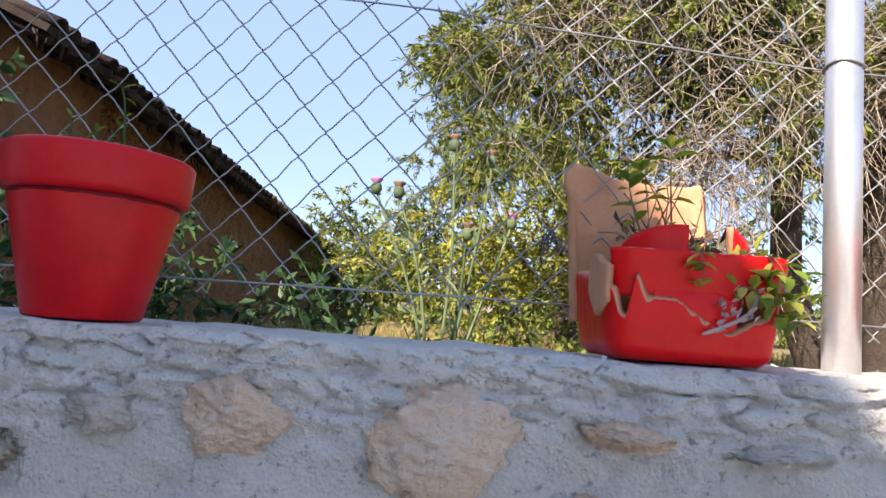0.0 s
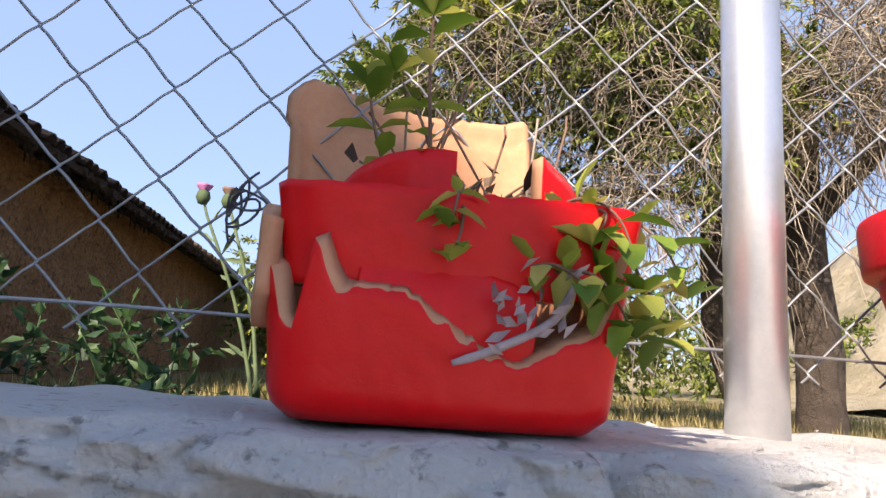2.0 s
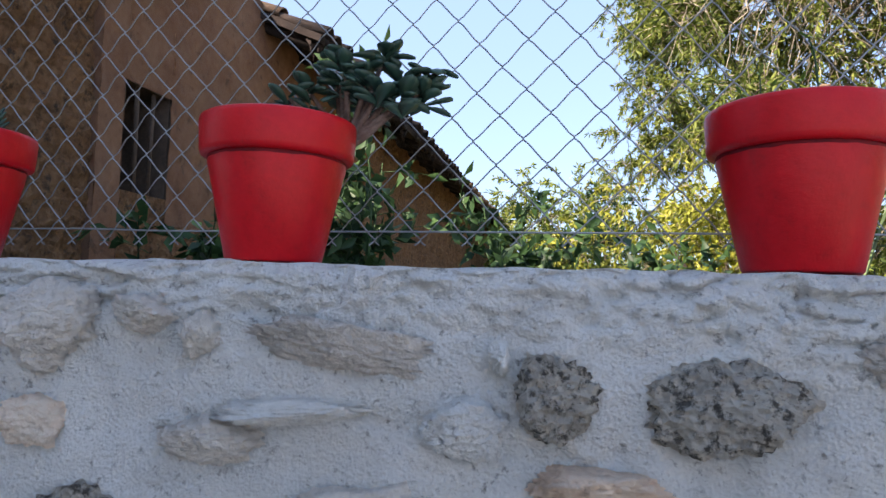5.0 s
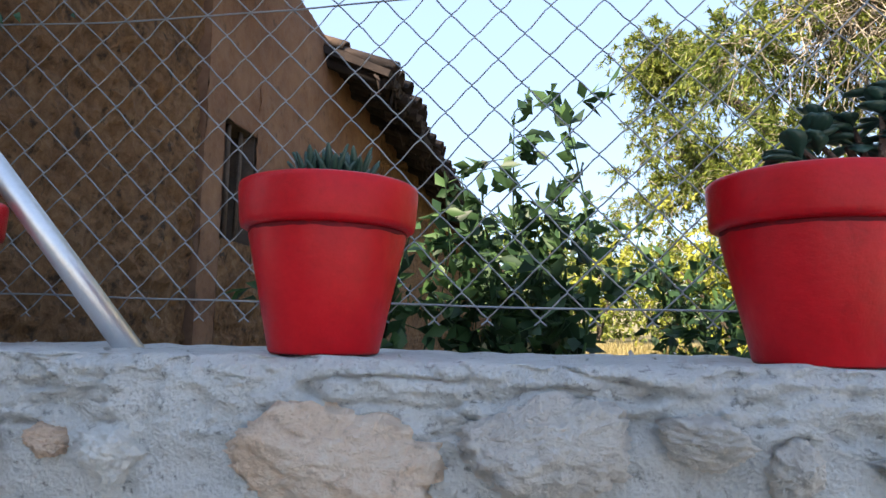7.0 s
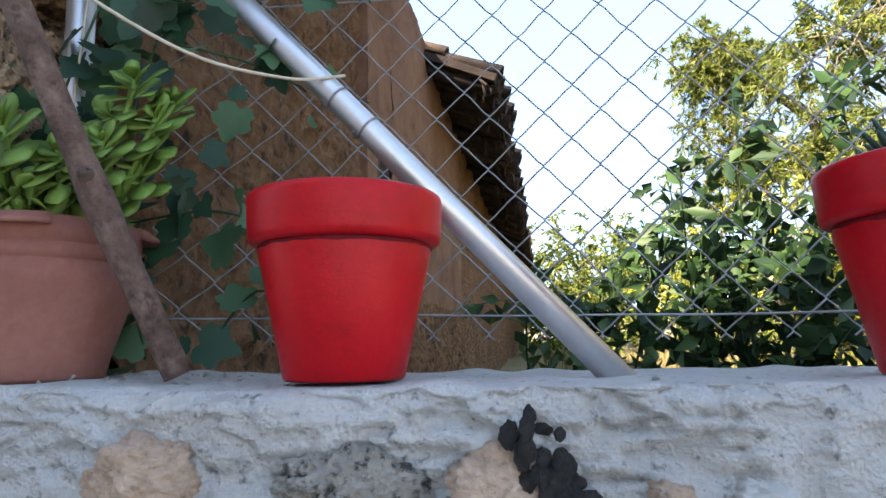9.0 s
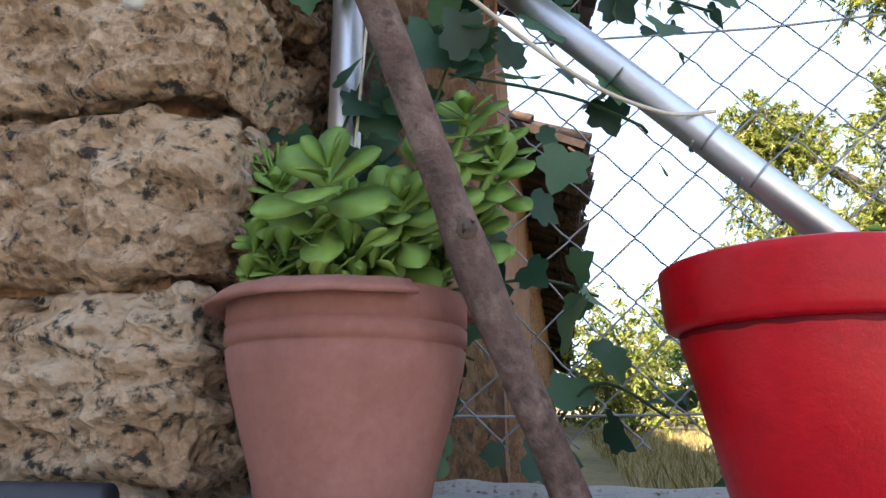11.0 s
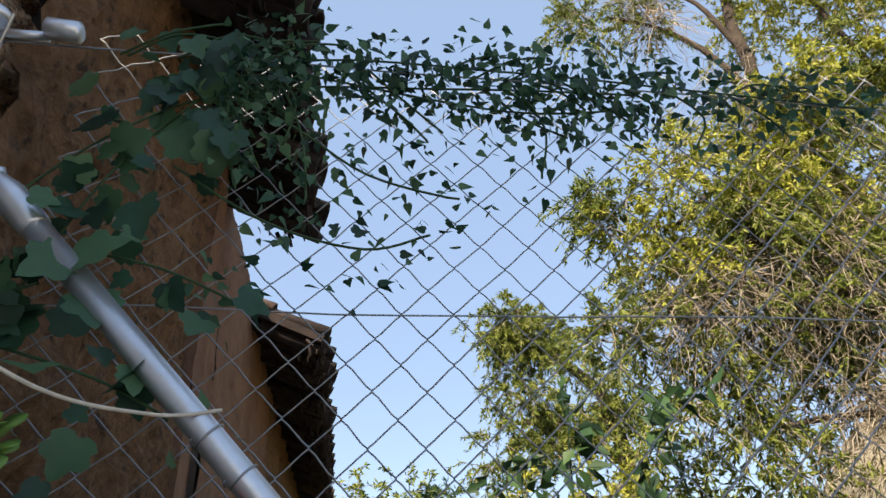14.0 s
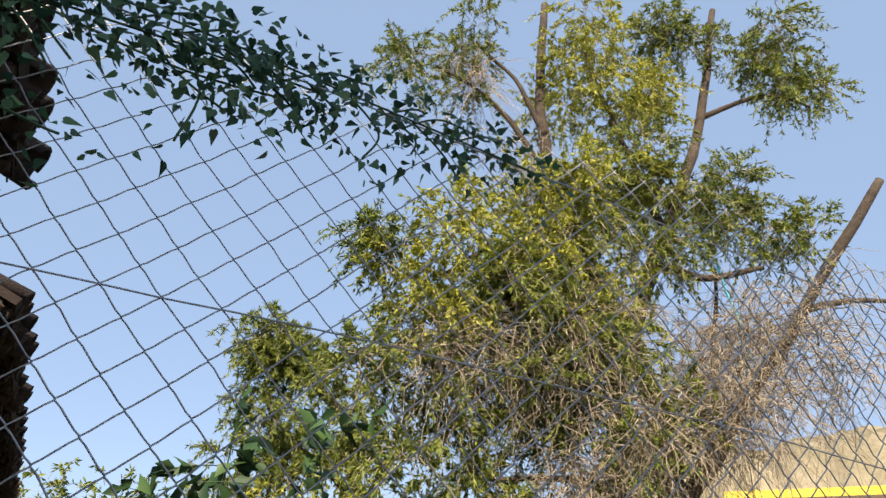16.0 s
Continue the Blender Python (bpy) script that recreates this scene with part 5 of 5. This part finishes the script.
stems_leaves("mint_plant", BO, "trailing mint with yellowing leaves over the pot side", "plant",
             [[(0.06, -0.06, 0.0), (0.085, -0.10, 0.018), (0.11, -0.12, 0.0), (0.125, -0.125, -0.05)], [(0.07, -0.05, 0.0), (0.12, -0.09, 0.01), (0.155, -0.09, -0.01), (0.175, -0.085, -0.045)], [(0.04, -0.09, -0.04), (0.065, -0.122, -0.035), (0.10, -0.13, -0.06)],
              [(0.05, -0.09, -0.04), (0.09, -0.125, -0.04), (0.12, -0.125, -0.08)], [(0.09, -0.08, 0.0), (0.13, -0.10, -0.03), (0.15, -0.10, -0.075)], [(0.08, -0.1, 0.01), (0.10, -0.118, 0.005), (0.09, -0.122, -0.02)]],
             LEAF_MINT, LEAF_DRY, 0.033, 0.018, 0.013, 0.0016, 5)
stems_leaves("mint_plant", BO, "small sprig of mint against the red rim", "plant", [[(0.0, -0.09, 0.012), (-0.002, -0.122, 0.008), (-0.008, -0.128, -0.018)], [(0.002, -0.118, 0.0), (0.0, -0.128, -0.02), (-0.006, -0.131, -0.04)]], LEAF_MINT, LEAF_DRY, 0.027, 0.018, 0.014, 0.0015, 6, 2)
dry = thing("withered_plant", BO, "withered brown stems and leaves in the broken pot", "plant")
rngd = random.Random(8)
for i in range(26):
    a, b = (rngd.uniform(-0.07, 0.08), rngd.uniform(-0.03, 0.06)), (rngd.uniform(-0.10, 0.13), rngd.uniform(-0.02, 0.09))
    v, f = tube(bend([(a[0], a[1], -0.01), ((a[0] + b[0]) / 2, (a[1] + b[1]) / 2, 0.05), (b[0], b[1], rngd.uniform(0.03, 0.15))], i, 0.02, 4), 0.0012, 5)
    link("stem", v, f, LEAF_DRY if i % 3 else TWIG, dry)
drng = np.random.default_rng(3)
P = np.stack([drng.uniform(-0.08, 0.09, 160), drng.uniform(-0.06, 0.08, 160), drng.uniform(-0.005, 0.075, 160) * drng.uniform(0, 1, 160)], 1)
V, F = np_leaves(P, drng.normal(size=(160, 3)), 0.024, 0.015, drng)
np_mesh("withered_leaves", V, F, LEAF_DRY, dry, kind="stuff")
sprig = thing("dead_sprig", (BX + 0.020, BY - 0.119, TOP + 0.058), "pale withered sprig hanging over the broken edge", "plant")
v, f = tube(bend([(-0.02, -0.008, -0.012), (0.01, -0.006, 0.0), (0.045, -0.004, 0.02), (0.06, 0.0, 0.045)], 3, 0.004), [0.002, 0.0024, 0.003, 0.003] + [0.003] * 12, 6)
PALE = mat("pale_dead_leaf", [(0.3, (0.25, 0.18, 0.18)), (0.7, (0.46, 0.38, 0.38))], 30, 120, 0.9, 0.3, 0.002)
link("stem", v, f, PALE, sprig)
P = np.stack([drng.uniform(0.0, 0.06, 26), drng.uniform(-0.012, 0.0, 26), drng.uniform(0.0, 0.05, 26)], 1)
V, F = np_leaves(P, drng.normal(size=(26, 3)) + np.array((0.6, 0, 0.6)), 0.016, 0.007, drng)
np_mesh("leaves", V, F, PALE, sprig)

# pink flowers in the sunlit pot
fx, fy = POTS["p1"]
flowers = thing("flowering_succulent", (fx, fy, TOP + 0.183), "pink-flowered plant with pale fleshy stems", "plant")
rngf = random.Random(4)
for i in range(11):
    bx, by = rngf.uniform(-0.06, 0.06), rngf.uniform(-0.05, 0.05)
    tip = Vector((bx * 1.6, by * 1.4, rngf.uniform(0.06, 0.13)))
    v, f = tube(bend([(bx, by, 0), (bx * 1.3, by * 1.2, tip.z * 0.5), tip], i, 0.008, 4), [0.007 - 0.004 * k / 8 for k in range(9)], 7)
    st = link("stem", v, f, STICK if i % 2 else LEAF_DRY, flowers)
    pieces = [leaf(tip - Vector((0, 0, rngf.uniform(0, 0.03))), Vector((math.cos(a), math.sin(a), 0.5)), Vector((0, 0, 1)), 0.045, 0.018) for a in [rngf.uniform(0, 6.3) for _ in range(7)]]
    v, f = merge(*pieces)
    link("leaves", v, f, LEAF_MINT, st)
for x, y, z in ((-0.07, -0.03, 0.125), (-0.05, -0.03, 0.115), (-0.01, -0.02, 0.125), (0.03, -0.02, 0.12), (0.05, -0.03, 0.128), (-0.075, -0.03, 0.105)):
    c = Vector((x, y, z))
    v, f = merge(*[leaf(c, Vector((math.cos(a), math.sin(a), 0.45)), Vector((0, 0, 1)), 0.026, 0.020, 0.25) for a in [i * 1.257 + x * 40 for i in range(5)]])
    link("flower", v, f, PETAL, flowers)

# thin shoots
sx, sy = POTS["p2"]
stems_leaves("dry_shoots", (sx, sy, TOP + 0.21), "few thin green and dry shoots", "plant", [[(-0.05, 0, 0), (-0.052, 0, 0.08)], [(-0.02, 0.02, 0), (0.0, 0.02, 0.06), (0.01, 0.02, 0.075)], [(0.03, 0, 0), (0.022, 0, 0.1), (0.014, 0, 0.13)], [(-0.01, 0.03, 0), (-0.03, 0.03, 0.07)], [(-0.06, 0.03, 0), (-0.07, 0.03, 0.06)]], LEAF_SEDUM, LEAF_DARK, 0.028, 0.008, 0.03, 0.0022, 9, 2)

# jade plant leaning out of its pot
jx, jy = POTS["p3"]
jade = thing("jade_plant", (jx, jy, TOP + 0.20), "jade plant with thick dark-green leaves leaning aside", "plant")
rngj = random.Random(6)
for i, (x, y, z) in enumerate(((0.13, 0.05, 0.13), (0.19, 0.06, 0.12), (0.23, 0.05, 0.10), (0.08, 0.06, 0.12), (0.03, 0.05, 0.10), (0.15, 0.08, 0.17), (0.20, 0.03, 0.075), (0.10, 0.02, 0.15), (0.00, 0.03, 0.085), (0.06, 0.09, 0.15), (0.12, 0.09, 0.10), (0.25, 0.05, 0.13), (0.16, 0.02, 0.09))):
    tip = Vector((x, y, z))
    v, f = tube(bend([(0.05 + 0.2 * x, 0.03, 0.0), (0.07 + 0.3 * x, 0.04, 0.03), tip], i, 0.008, 4), [0.010 - 0.007 * k / 8 for k in range(9)], 7)
    st = link("branch", v, f, STICK, jade)
    pieces = []
    for k in range(11):
        a, e = rngj.uniform(0, 6.28), rngj.uniform(-0.5, 0.9)
        pieces.append(fat_leaf(tip - Vector((0, 0, rngj.uniform(-0.005, 0.03))), (math.cos(a), math.sin(a), e), (0, 0, 1), rngj.uniform(0.036, 0.056), rngj.uniform(0.026, 0.036), 0.009))
    for v, f in pieces:
        link("leaf", v, f, LEAF_JADE, st)

# spiky succulent
ax, ay = POTS["p4"]
aloe = thing("spiky_succulent", (ax, ay, TOP + 0.215), "small grey-green spiky succulent", "plant")
for cx, cy in ((0, 0), (0.03, 0.02), (-0.03, 0.01)):
    for v, f in [fat_leaf((cx, cy, 0), (math.cos(i * 2.4) * (0.25 + 0.03 * i), math.sin(i * 2.4) * (0.25 + 0.03 * i), 1.0), (0, 0, 1), 0.085 - 0.0015 * i, 0.012, 0.007) for i in range(18)]:
        link("leaf", v, f, LEAF_JADE, aloe)

# sedum in the terracotta-coloured pot
sed = thing("sedum", (TPX, TPY, TOP + 0.19), "bright green sedum with broad fleshy rosettes", "plant")
rngz = random.Random(2)
sed.scale = (1.05, 1.05, 1.12)
for i, (x, y, z, s) in enumerate(((0.0, -0.080, 0.130, 1.12), (0.04, 0.02, 0.13, 0.9), (0.125, -0.005, 0.205, 0.8), (0.155, 0.0, 0.155, 0.8), (0.075, 0.02, 0.17, 0.75), (-0.10, 0.03, 0.155, 0.7), (-0.115, 0.05, 0.19, 0.6), (0.06, -0.03, 0.085, 0.8), (-0.06, -0.05, 0.05, 0.55), (0.10, -0.03, 0.12, 0.8), (-0.05, 0.0, 0.09, 0.7),
                                  (0.02, -0.03, 0.06, 0.75), (0.13, 0.01, 0.10, 0.8), (-0.02, 0.05, 0.14, 0.8), (-0.075, -0.04, 0.085, 0.6), (0.07, -0.065, 0.10, 0.75), (-0.09, 0.0, 0.07, 0.55), (0.16, 0.03, 0.19, 0.65), (-0.13, 0.04, 0.16, 0.5))):
    tip = Vector((x, y, z))
    v, f = tube(bend([(x * 0.45, y * 0.4, -0.01), (x * 0.75, y * 0.7, z * 0.5), tip], i, 0.006, 4), 0.0045, 7)
    st = link("stem", v, f, LEAF_SEDUM, sed)
    pieces = []
    for tier, (count, rise, size, drop) in enumerate(((2, 1.6, 0.030, 0.0), (2, 0.85, 0.046, 0.008), (3, 0.42, 0.058, 0.016), (3, 0.22, 0.062, 0.030), (3, 0.10, 0.056, 0.052))):
        for k in range(count):
            a = k * 6.283 / count + tier * 1.25 + i + rngz.uniform(-0.2, 0.2)
            ln = size * s * rngz.uniform(0.88, 1.15)
            lean = Matrix.Rotation(radians(50 + 14 * math.sin(i * 2.1)), 3, "X")
            pieces.append(fat_leaf(tip - Vector((0, 0, drop * s)), lean @ Vector((math.cos(a), math.sin(a), rise)), lean @ Vector((0, 0, 1)), ln, ln * rngz.uniform(0.64, 0.78), 0.0030))
    for v, f in pieces:
        link("leaf", v, f, LEAF_SEDUM, st)
carpet = []
for k in range(420):
    a, r = rngz.uniform(0, 6.28), rngz.uniform(0.02, 0.108)
    carpet.append(fat_leaf((r * math.cos(a), r * math.sin(a), rngz.uniform(0.0, 0.075)), (rngz.uniform(-1, 1), rngz.uniform(-1, 1), rngz.uniform(0.1, 1)), (0, 0, 1), rngz.uniform(0.02, 0.036), rngz.uniform(0.013, 0.021), 0.002))
v, f = merge(*carpet)
tagged(link("low_leaves", v, f, LEAF_SEDUM, sed), kind="stuff")
for k in range(7):
    v, f = tube([(-0.10, 0.03, 0.15), (-0.115 + 0.012 * (k - 3), 0.03, 0.20 + 0.006 * (k % 3))], 0.0016, 5)
    link("flower_stalk", v, f, LEAF_SEDUM, sed)

# ---- leaning stick, ropes, hose ----
stick_path = [(-2.312, 0.112, TOP + 0.012), (-2.392, 0.055, 1.575), (-2.468, -0.009, 1.805), (-2.530, -0.025, 1.96), (-2.593, -0.037, 2.105), (-2.66, -0.045, 2.25), (-2.735, -0.05, 2.40), (-2.82, -0.03, 2.62)]
stick = thing("leaning_stick", stick_path[0], "crooked bare branch leaning from the wall top", "stick")
path = bend(stick_path, 7, 0.004, 8)
so = Vector(stick_path[0])
n = len(path) - 1
v, f = tube([p - so for p in path], [(0.0178 - 0.0025 * i / n) * (1 + 0.10 * noise.noise((i * 0.55, 3, 0))) + 0.003 * math.exp(-((i % 17) - 8) ** 2 / 2.0) for i in range(n + 1)], 18)
link("branch", v, f, STICK, stick)
for k, i in enumerate((9, 17, 25, 33)):
    p, d = path[i], (path[i + 1] - path[i]).normalized()
    side = Vector((0.35 * (-1) ** k, -0.9, 0.1)).normalized()
    v, f = tube([p + side * 0.012 - so, p + side * 0.0215 - so, p + side * 0.0235 - so, p + side * 0.018 - so], [0.012, 0.0095, 0.006, 0.003], 9)
    link("knot", v, f, OLD_WOOD, stick)
rope = thing("rope", (-2.706, -0.07, 2.172), "thin twisted pale rope tied to stick and brace", "rope")
ro = Vector(rope.location)
tie = Vector((-2.706, -0.07, 2.172))
wrap = Vector((-2.128, 0.215, 1.785))
for name, pts, r in (("strand", [(-2.773, -0.06, 2.36), (-2.74, -0.075, 2.27), tie], 0.0028), ("strand", [tie, (-2.484, -0.055, 1.90), (-2.31, 0.05, 1.775), (-2.2, 0.16, 1.765), wrap], 0.0024),
                     ("strand", [(-2.76, -0.06, 2.35), (-2.66, -0.02, 2.24), (-2.57, 0.12, 2.17), (-2.52, 0.22, 2.15)], 0.0032), ("strand", [tie, (-2.700, -0.07, 2.0), (-2.682, -0.07, 1.838)], 0.0024),
                     ("strand", [(-2.545, 0.225, 2.45), (-2.55, 0.22, 2.3), (-2.552, 0.22, 2.16)], 0.002), ("strand", [(-2.552, 0.22, 1.95), (-2.56, 0.215, 1.8), (-2.565, 0.21, 1.66)], 0.002)):
    v, f = tube([p - ro for p in bend(pts, 5, 0.0, 8)], r, 7)
    link(name, v, f, ROPE, rope)
hook = [(-2.785 + 0.012 * math.cos(a), -0.065, 2.36 + 0.03 * math.sin(a)) for a in [i * 0.4 for i in range(17)]]
v, f = tube([Vector(p) - ro for p in hook], 0.003, 7)
link("steel_ring", v, f, STEEL, rope)
v, f = revolve([(0.0, -0.03), (0.008, -0.029), (0.010, -0.02), (0.008, -0.006), (0.011, -0.004), (0.011, 0.008), (0.006, 0.012), (0.0, 0.012)], 14)
WHITE = mat("white_plastic", [(0.3, (0.66, 0.65, 0.61)), (0.7, (0.76, 0.75, 0.72))], 20, 90, 0.5, 0.0)
link("toggle", [Vector(p) + Vector((-2.682, -0.07, 1.830)) - ro for p in v], f, WHITE, rope, "white plastic toggle")
BLACK = mat("black_rubber", [(0.3, (0.012, 0.012, 0.014)), (0.7, (0.03, 0.03, 0.034))], 20, 90, 0.45, 0.2, 0.002)
v, f = tube([(-3.35, 0.02, TOP + 0.022), (-2.95, 0.018, TOP + 0.021), (-2.712, 0.015, TOP + 0.02)], 0.0175, 16)
tagged(link("hose", v, f, BLACK), "black rubber hose end lying on the wall", "hose")

# ---- climbing vine on the fence ----
IVY = np.array([(0.0, 0.0), (-0.10, 0.16), (-0.06, 0.36), (0.10, 0.52), (0.24, 0.44), (0.40, 0.56), (0.56, 0.46), (0.60, 0.26), (0.80, 0.17), (0.95, 0.0), (0.80, -0.17), (0.60, -0.26), (0.56, -0.46), (0.40, -0.56), (0.24, -0.44), (0.10, -0.52), (-0.06, -0.36), (-0.10, -0.16)])


IVY_SMALL = np.array([(0.0, 0.0), (-0.08, 0.14), (0.04, 0.30), (0.22, 0.34), (0.45, 0.24), (0.72, 0.11), (1.0, 0.0), (0.72, -0.11), (0.45, -0.24), (0.22, -0.34), (0.04, -0.30), (-0.08, -0.14)])


def ivy_leaves(P, Dv, L, rng, shape=IVY, facing=0.55):
    P, Dv = np.asarray(P, float), np.asarray(Dv, float)
    n, k = len(P), len(shape)
    Dv = Dv / np.linalg.norm(Dv, axis=1, keepdims=True)
    R = np.array((0.0, -1.0, 0.35)) + rng.normal(size=(n, 3)) * facing
    S = np.cross(Dv, R)
    S /= np.linalg.norm(S, axis=1, keepdims=True) + 1e-9
    N = np.cross(S, Dv)
    Ls = (L * rng.uniform(0.5, 1.25, n))[:, None]
    ring = [P + Dv * Ls * a + S * Ls * b + N * Ls * (abs(b) * 0.18 - 0.12 * a * a) for a, b in shape]
    V = np.stack([P + Dv * Ls * 0.3] + ring, 1).reshape(-1, 3)
    tri = np.array([[0, 1 + i, 1 + (i + 1) % k] for i in range(k)])
    F = (np.arange(n)[:, None, None] * (k + 1) + tri[None]).reshape(-1, 3)
    return V, F


vine = thing("climbing_vine", (-2.5, FY, TOP - 0.02), "dark green ivy-leaved vine climbing the fence and post", "vine")
vo = np.array((-2.5, FY, TOP))
vrng = np.random.default_rng(21)


def runner(pts, seed, r=0.0022):
    path = np.array([list(p) for p in bend(pts, seed, 0.02, 6)])
    v, f = tube([Vector(p - vo) for p in path], r, 5)
    return link("runner", v, f, LEAF_DARK, vine), path


vine_leaves, small_leaves = [], []
runs = [[(-2.45, 0.27, 1.4), (-2.5, 0.25, 1.7), (-2.42, 0.25, 2.0), (-2.3, 0.25, 2.25), (-2.1, 0.25, 2.43), (-1.7, 0.25, 2.45), (-1.3, 0.25, 2.44), (-0.95, 0.25, 2.43)],
        [(-2.6, 0.24, 1.4), (-2.62, 0.22, 1.65), (-2.56, 0.22, 1.9), (-2.45, 0.24, 2.15), (-2.2, 0.25, 2.35), (-1.8, 0.25, 2.40), (-1.45, 0.25, 2.42)],
        [(-2.3, 0.25, 2.38), (-2.1, 0.24, 2.30), (-1.95, 0.24, 2.2), (-1.8, 0.24, 2.16)], [(-2.25, 0.25, 2.2), (-2.1, 0.24, 2.1), (-1.95, 0.24, 2.06), (-1.85, 0.24, 2.09)],
        [(-2.0, 0.25, 2.43), (-1.9, 0.24, 2.33), (-1.85, 0.24, 2.27)], [(-1.75, 0.25, 2.42), (-1.68, 0.24, 2.34), (-1.6, 0.24, 2.30)], [(-2.4, 0.25, 2.05), (-2.25, 0.25, 2.02), (-2.1, 0.25, 1.95)],
        [(-2.35, 0.26, 1.42), (-2.28, 0.27, 1.5), (-2.2, 0.27, 1.46)], [(-2.45, 0.25, 1.9), (-2.3, 0.24, 1.85), (-2.2, 0.25, 1.8)], [(-2.5, 0.23, 1.6), (-2.35, 0.24, 1.62), (-2.27, 0.26, 1.6)],
        [(-2.2, 0.25, 2.44), (-2.0, 0.25, 2.40), (-1.7, 0.25, 2.36), (-1.5, 0.25, 2.38)]]
hang = random.Random(14)
for _ in range(16):
    x = hang.uniform(-2.35, -1.25)
    ln = hang.uniform(0.08, 0.30) * (1.0 if x < -1.7 else 0.55)
    runs.append([(x, 0.245, 2.43), (x + 0.06, 0.238, 2.43 - ln * 0.5), (x + hang.uniform(0.02, 0.16), 0.24, 2.43 - ln)])
for _ in range(12):
    x = hang.uniform(-2.4, -1.1)
    runs.append([(x, 0.25, 2.42), (x + 0.08, 0.24, 2.47), (x + hang.uniform(0.1, 0.2), 0.245, 2.46 + hang.uniform(0, 0.05))])
for i, pts in enumerate(runs):
    _, path = runner(pts, i)
    ln = float(np.linalg.norm(np.diff(path, axis=0), axis=1).sum())
    p, d = leaves_on(path[None], max(5, int(ln * (400 if i in (0, 1, 10) else 170))), vrng, 0.9, 0.5, 0.0)
    p = p + vrng.normal(size=p.shape) * np.array((0.05, 0.025, 0.04))
    near = p[:, 0] < -2.2
    if near.any():
        k = vrng.uniform(0, 1, near.sum()) < 0.13
        vine_leaves.append(ivy_leaves(p[near][k] - vo, d[near][k], 0.056, vrng))
    if (~near).any():
        small_leaves.append(ivy_leaves(p[~near] - vo, d[~near] + vrng.normal(size=d[~near].shape) * 0.6, 0.023, vrng, IVY_SMALL, 1.1))
for x, z, c in ((-2.60, 1.80, 5), (-2.55, 1.92, 4), (-2.42, 1.98, 5), (-2.28, 1.90, 6), (-2.35, 2.08, 4), (-2.62, 1.66, 4), (-2.22, 1.97, 4), (-2.40, 1.62, 4), (-2.2, 2.3, 4), (-2.33, 1.55, 2), (-2.5, 1.55, 3), (-2.52, 1.75, 3), (-2.56, 2.02, 2), (-2.30, 2.25, 2)):
    p = np.array((x, 0.235, z)) + vrng.normal(size=(c, 3)) * np.array((0.05, 0.012, 0.045))
    vine_leaves.append(ivy_leaves(p - vo, vrng.normal(size=(c, 3)) * 0.5 + np.array((0.1, -0.2, -0.7)), 0.064, vrng))
V, F = cat_mesh(vine_leaves)
np_mesh("broad_leaves", V, F, LEAF_VINE, vine, kind="stuff")
V, F = cat_mesh(small_leaves)
np_mesh("small_leaves", V, F, LEAF_VINE, vine, kind="stuff")

# ---- distant yellow house ----
yh = thing("yellow_house", (20.6, 16.4, 4.35), "distant house with a yellow wall and white-framed windows", "house")
YELLOW = mat("yellow_paint", [(0.3, (0.62, 0.46, 0.05)), (0.7, (0.72, 0.56, 0.08))], 1, 12, 0.8, 0.1, 0.01)
turn = Matrix.Rotation(radians(-52), 4, "Z") @ Matrix.Diagonal((0.72, 0.72, 0.72, 1))


def yh_part(name, b, material, parent=None):
    v, f = b
    return link(name, [turn @ Vector(p) for p in v], f, material, parent or yh, smooth=False)


yh_part("wall", box(-1.0, 0, -3, 12, 5, 3.4), YELLOW)
yh_part("porch_wall", box(0.4, -0.6, -3, 12, -0.005, 2.4), LIMEWASH)
yh_part("roof", box(-0.2, -1.4, 2.405, 13, -0.01, 2.75), OLD_WOOD)
for k in range(4):
    w = yh_part("window", box(0.9 + k * 2.7, -0.66, 0.2, 2.9 + k * 2.7, -0.61, 2.0), BLACK)
    yh_part("window_frame", merge(box(0.8 + k * 2.7, -0.72, 0.1, 0.95 + k * 2.7, -0.665, 2.1), box(2.85 + k * 2.7, -0.72, 0.1, 3.0 + k * 2.7, -0.665, 2.1), box(0.95 + k * 2.7, -0.72, 1.95, 2.85 + k * 2.7, -0.665, 2.1)), LIMEWASH, w)

# ---- loose mortar crumbs on the wall top ----
crng = random.Random(31)
bits = []
for i in range(220):
    x, y = (crng.uniform(-2.6, -2.15), crng.uniform(0.06, 0.40)) if i < 120 else (crng.uniform(-2.6, 2.0), crng.uniform(0.03, 0.42))
    r = crng.uniform(0.0015, 0.006)
    c = Vector((x, y, top_edge(x) + 0.004 * noise.noise((x * 14, y * 14, 8)) + 0.002 + r * 0.3))
    k = [c + Vector((crng.uniform(-1, 1), crng.uniform(-1, 1), crng.uniform(-0.6, 0.6))).normalized() * r * crng.uniform(0.8, 1.6) for _ in range(4)]
    bits.append((k, [(0, 1, 2), (0, 3, 1), (0, 2, 3), (1, 3, 2)]))
v, f = merge(*bits)
tagged(link("mortar_crumbs", v, f, STONE_WHITE, smooth=False), "loose crumbs of mortar on the wall top", "debris", kind="stuff")
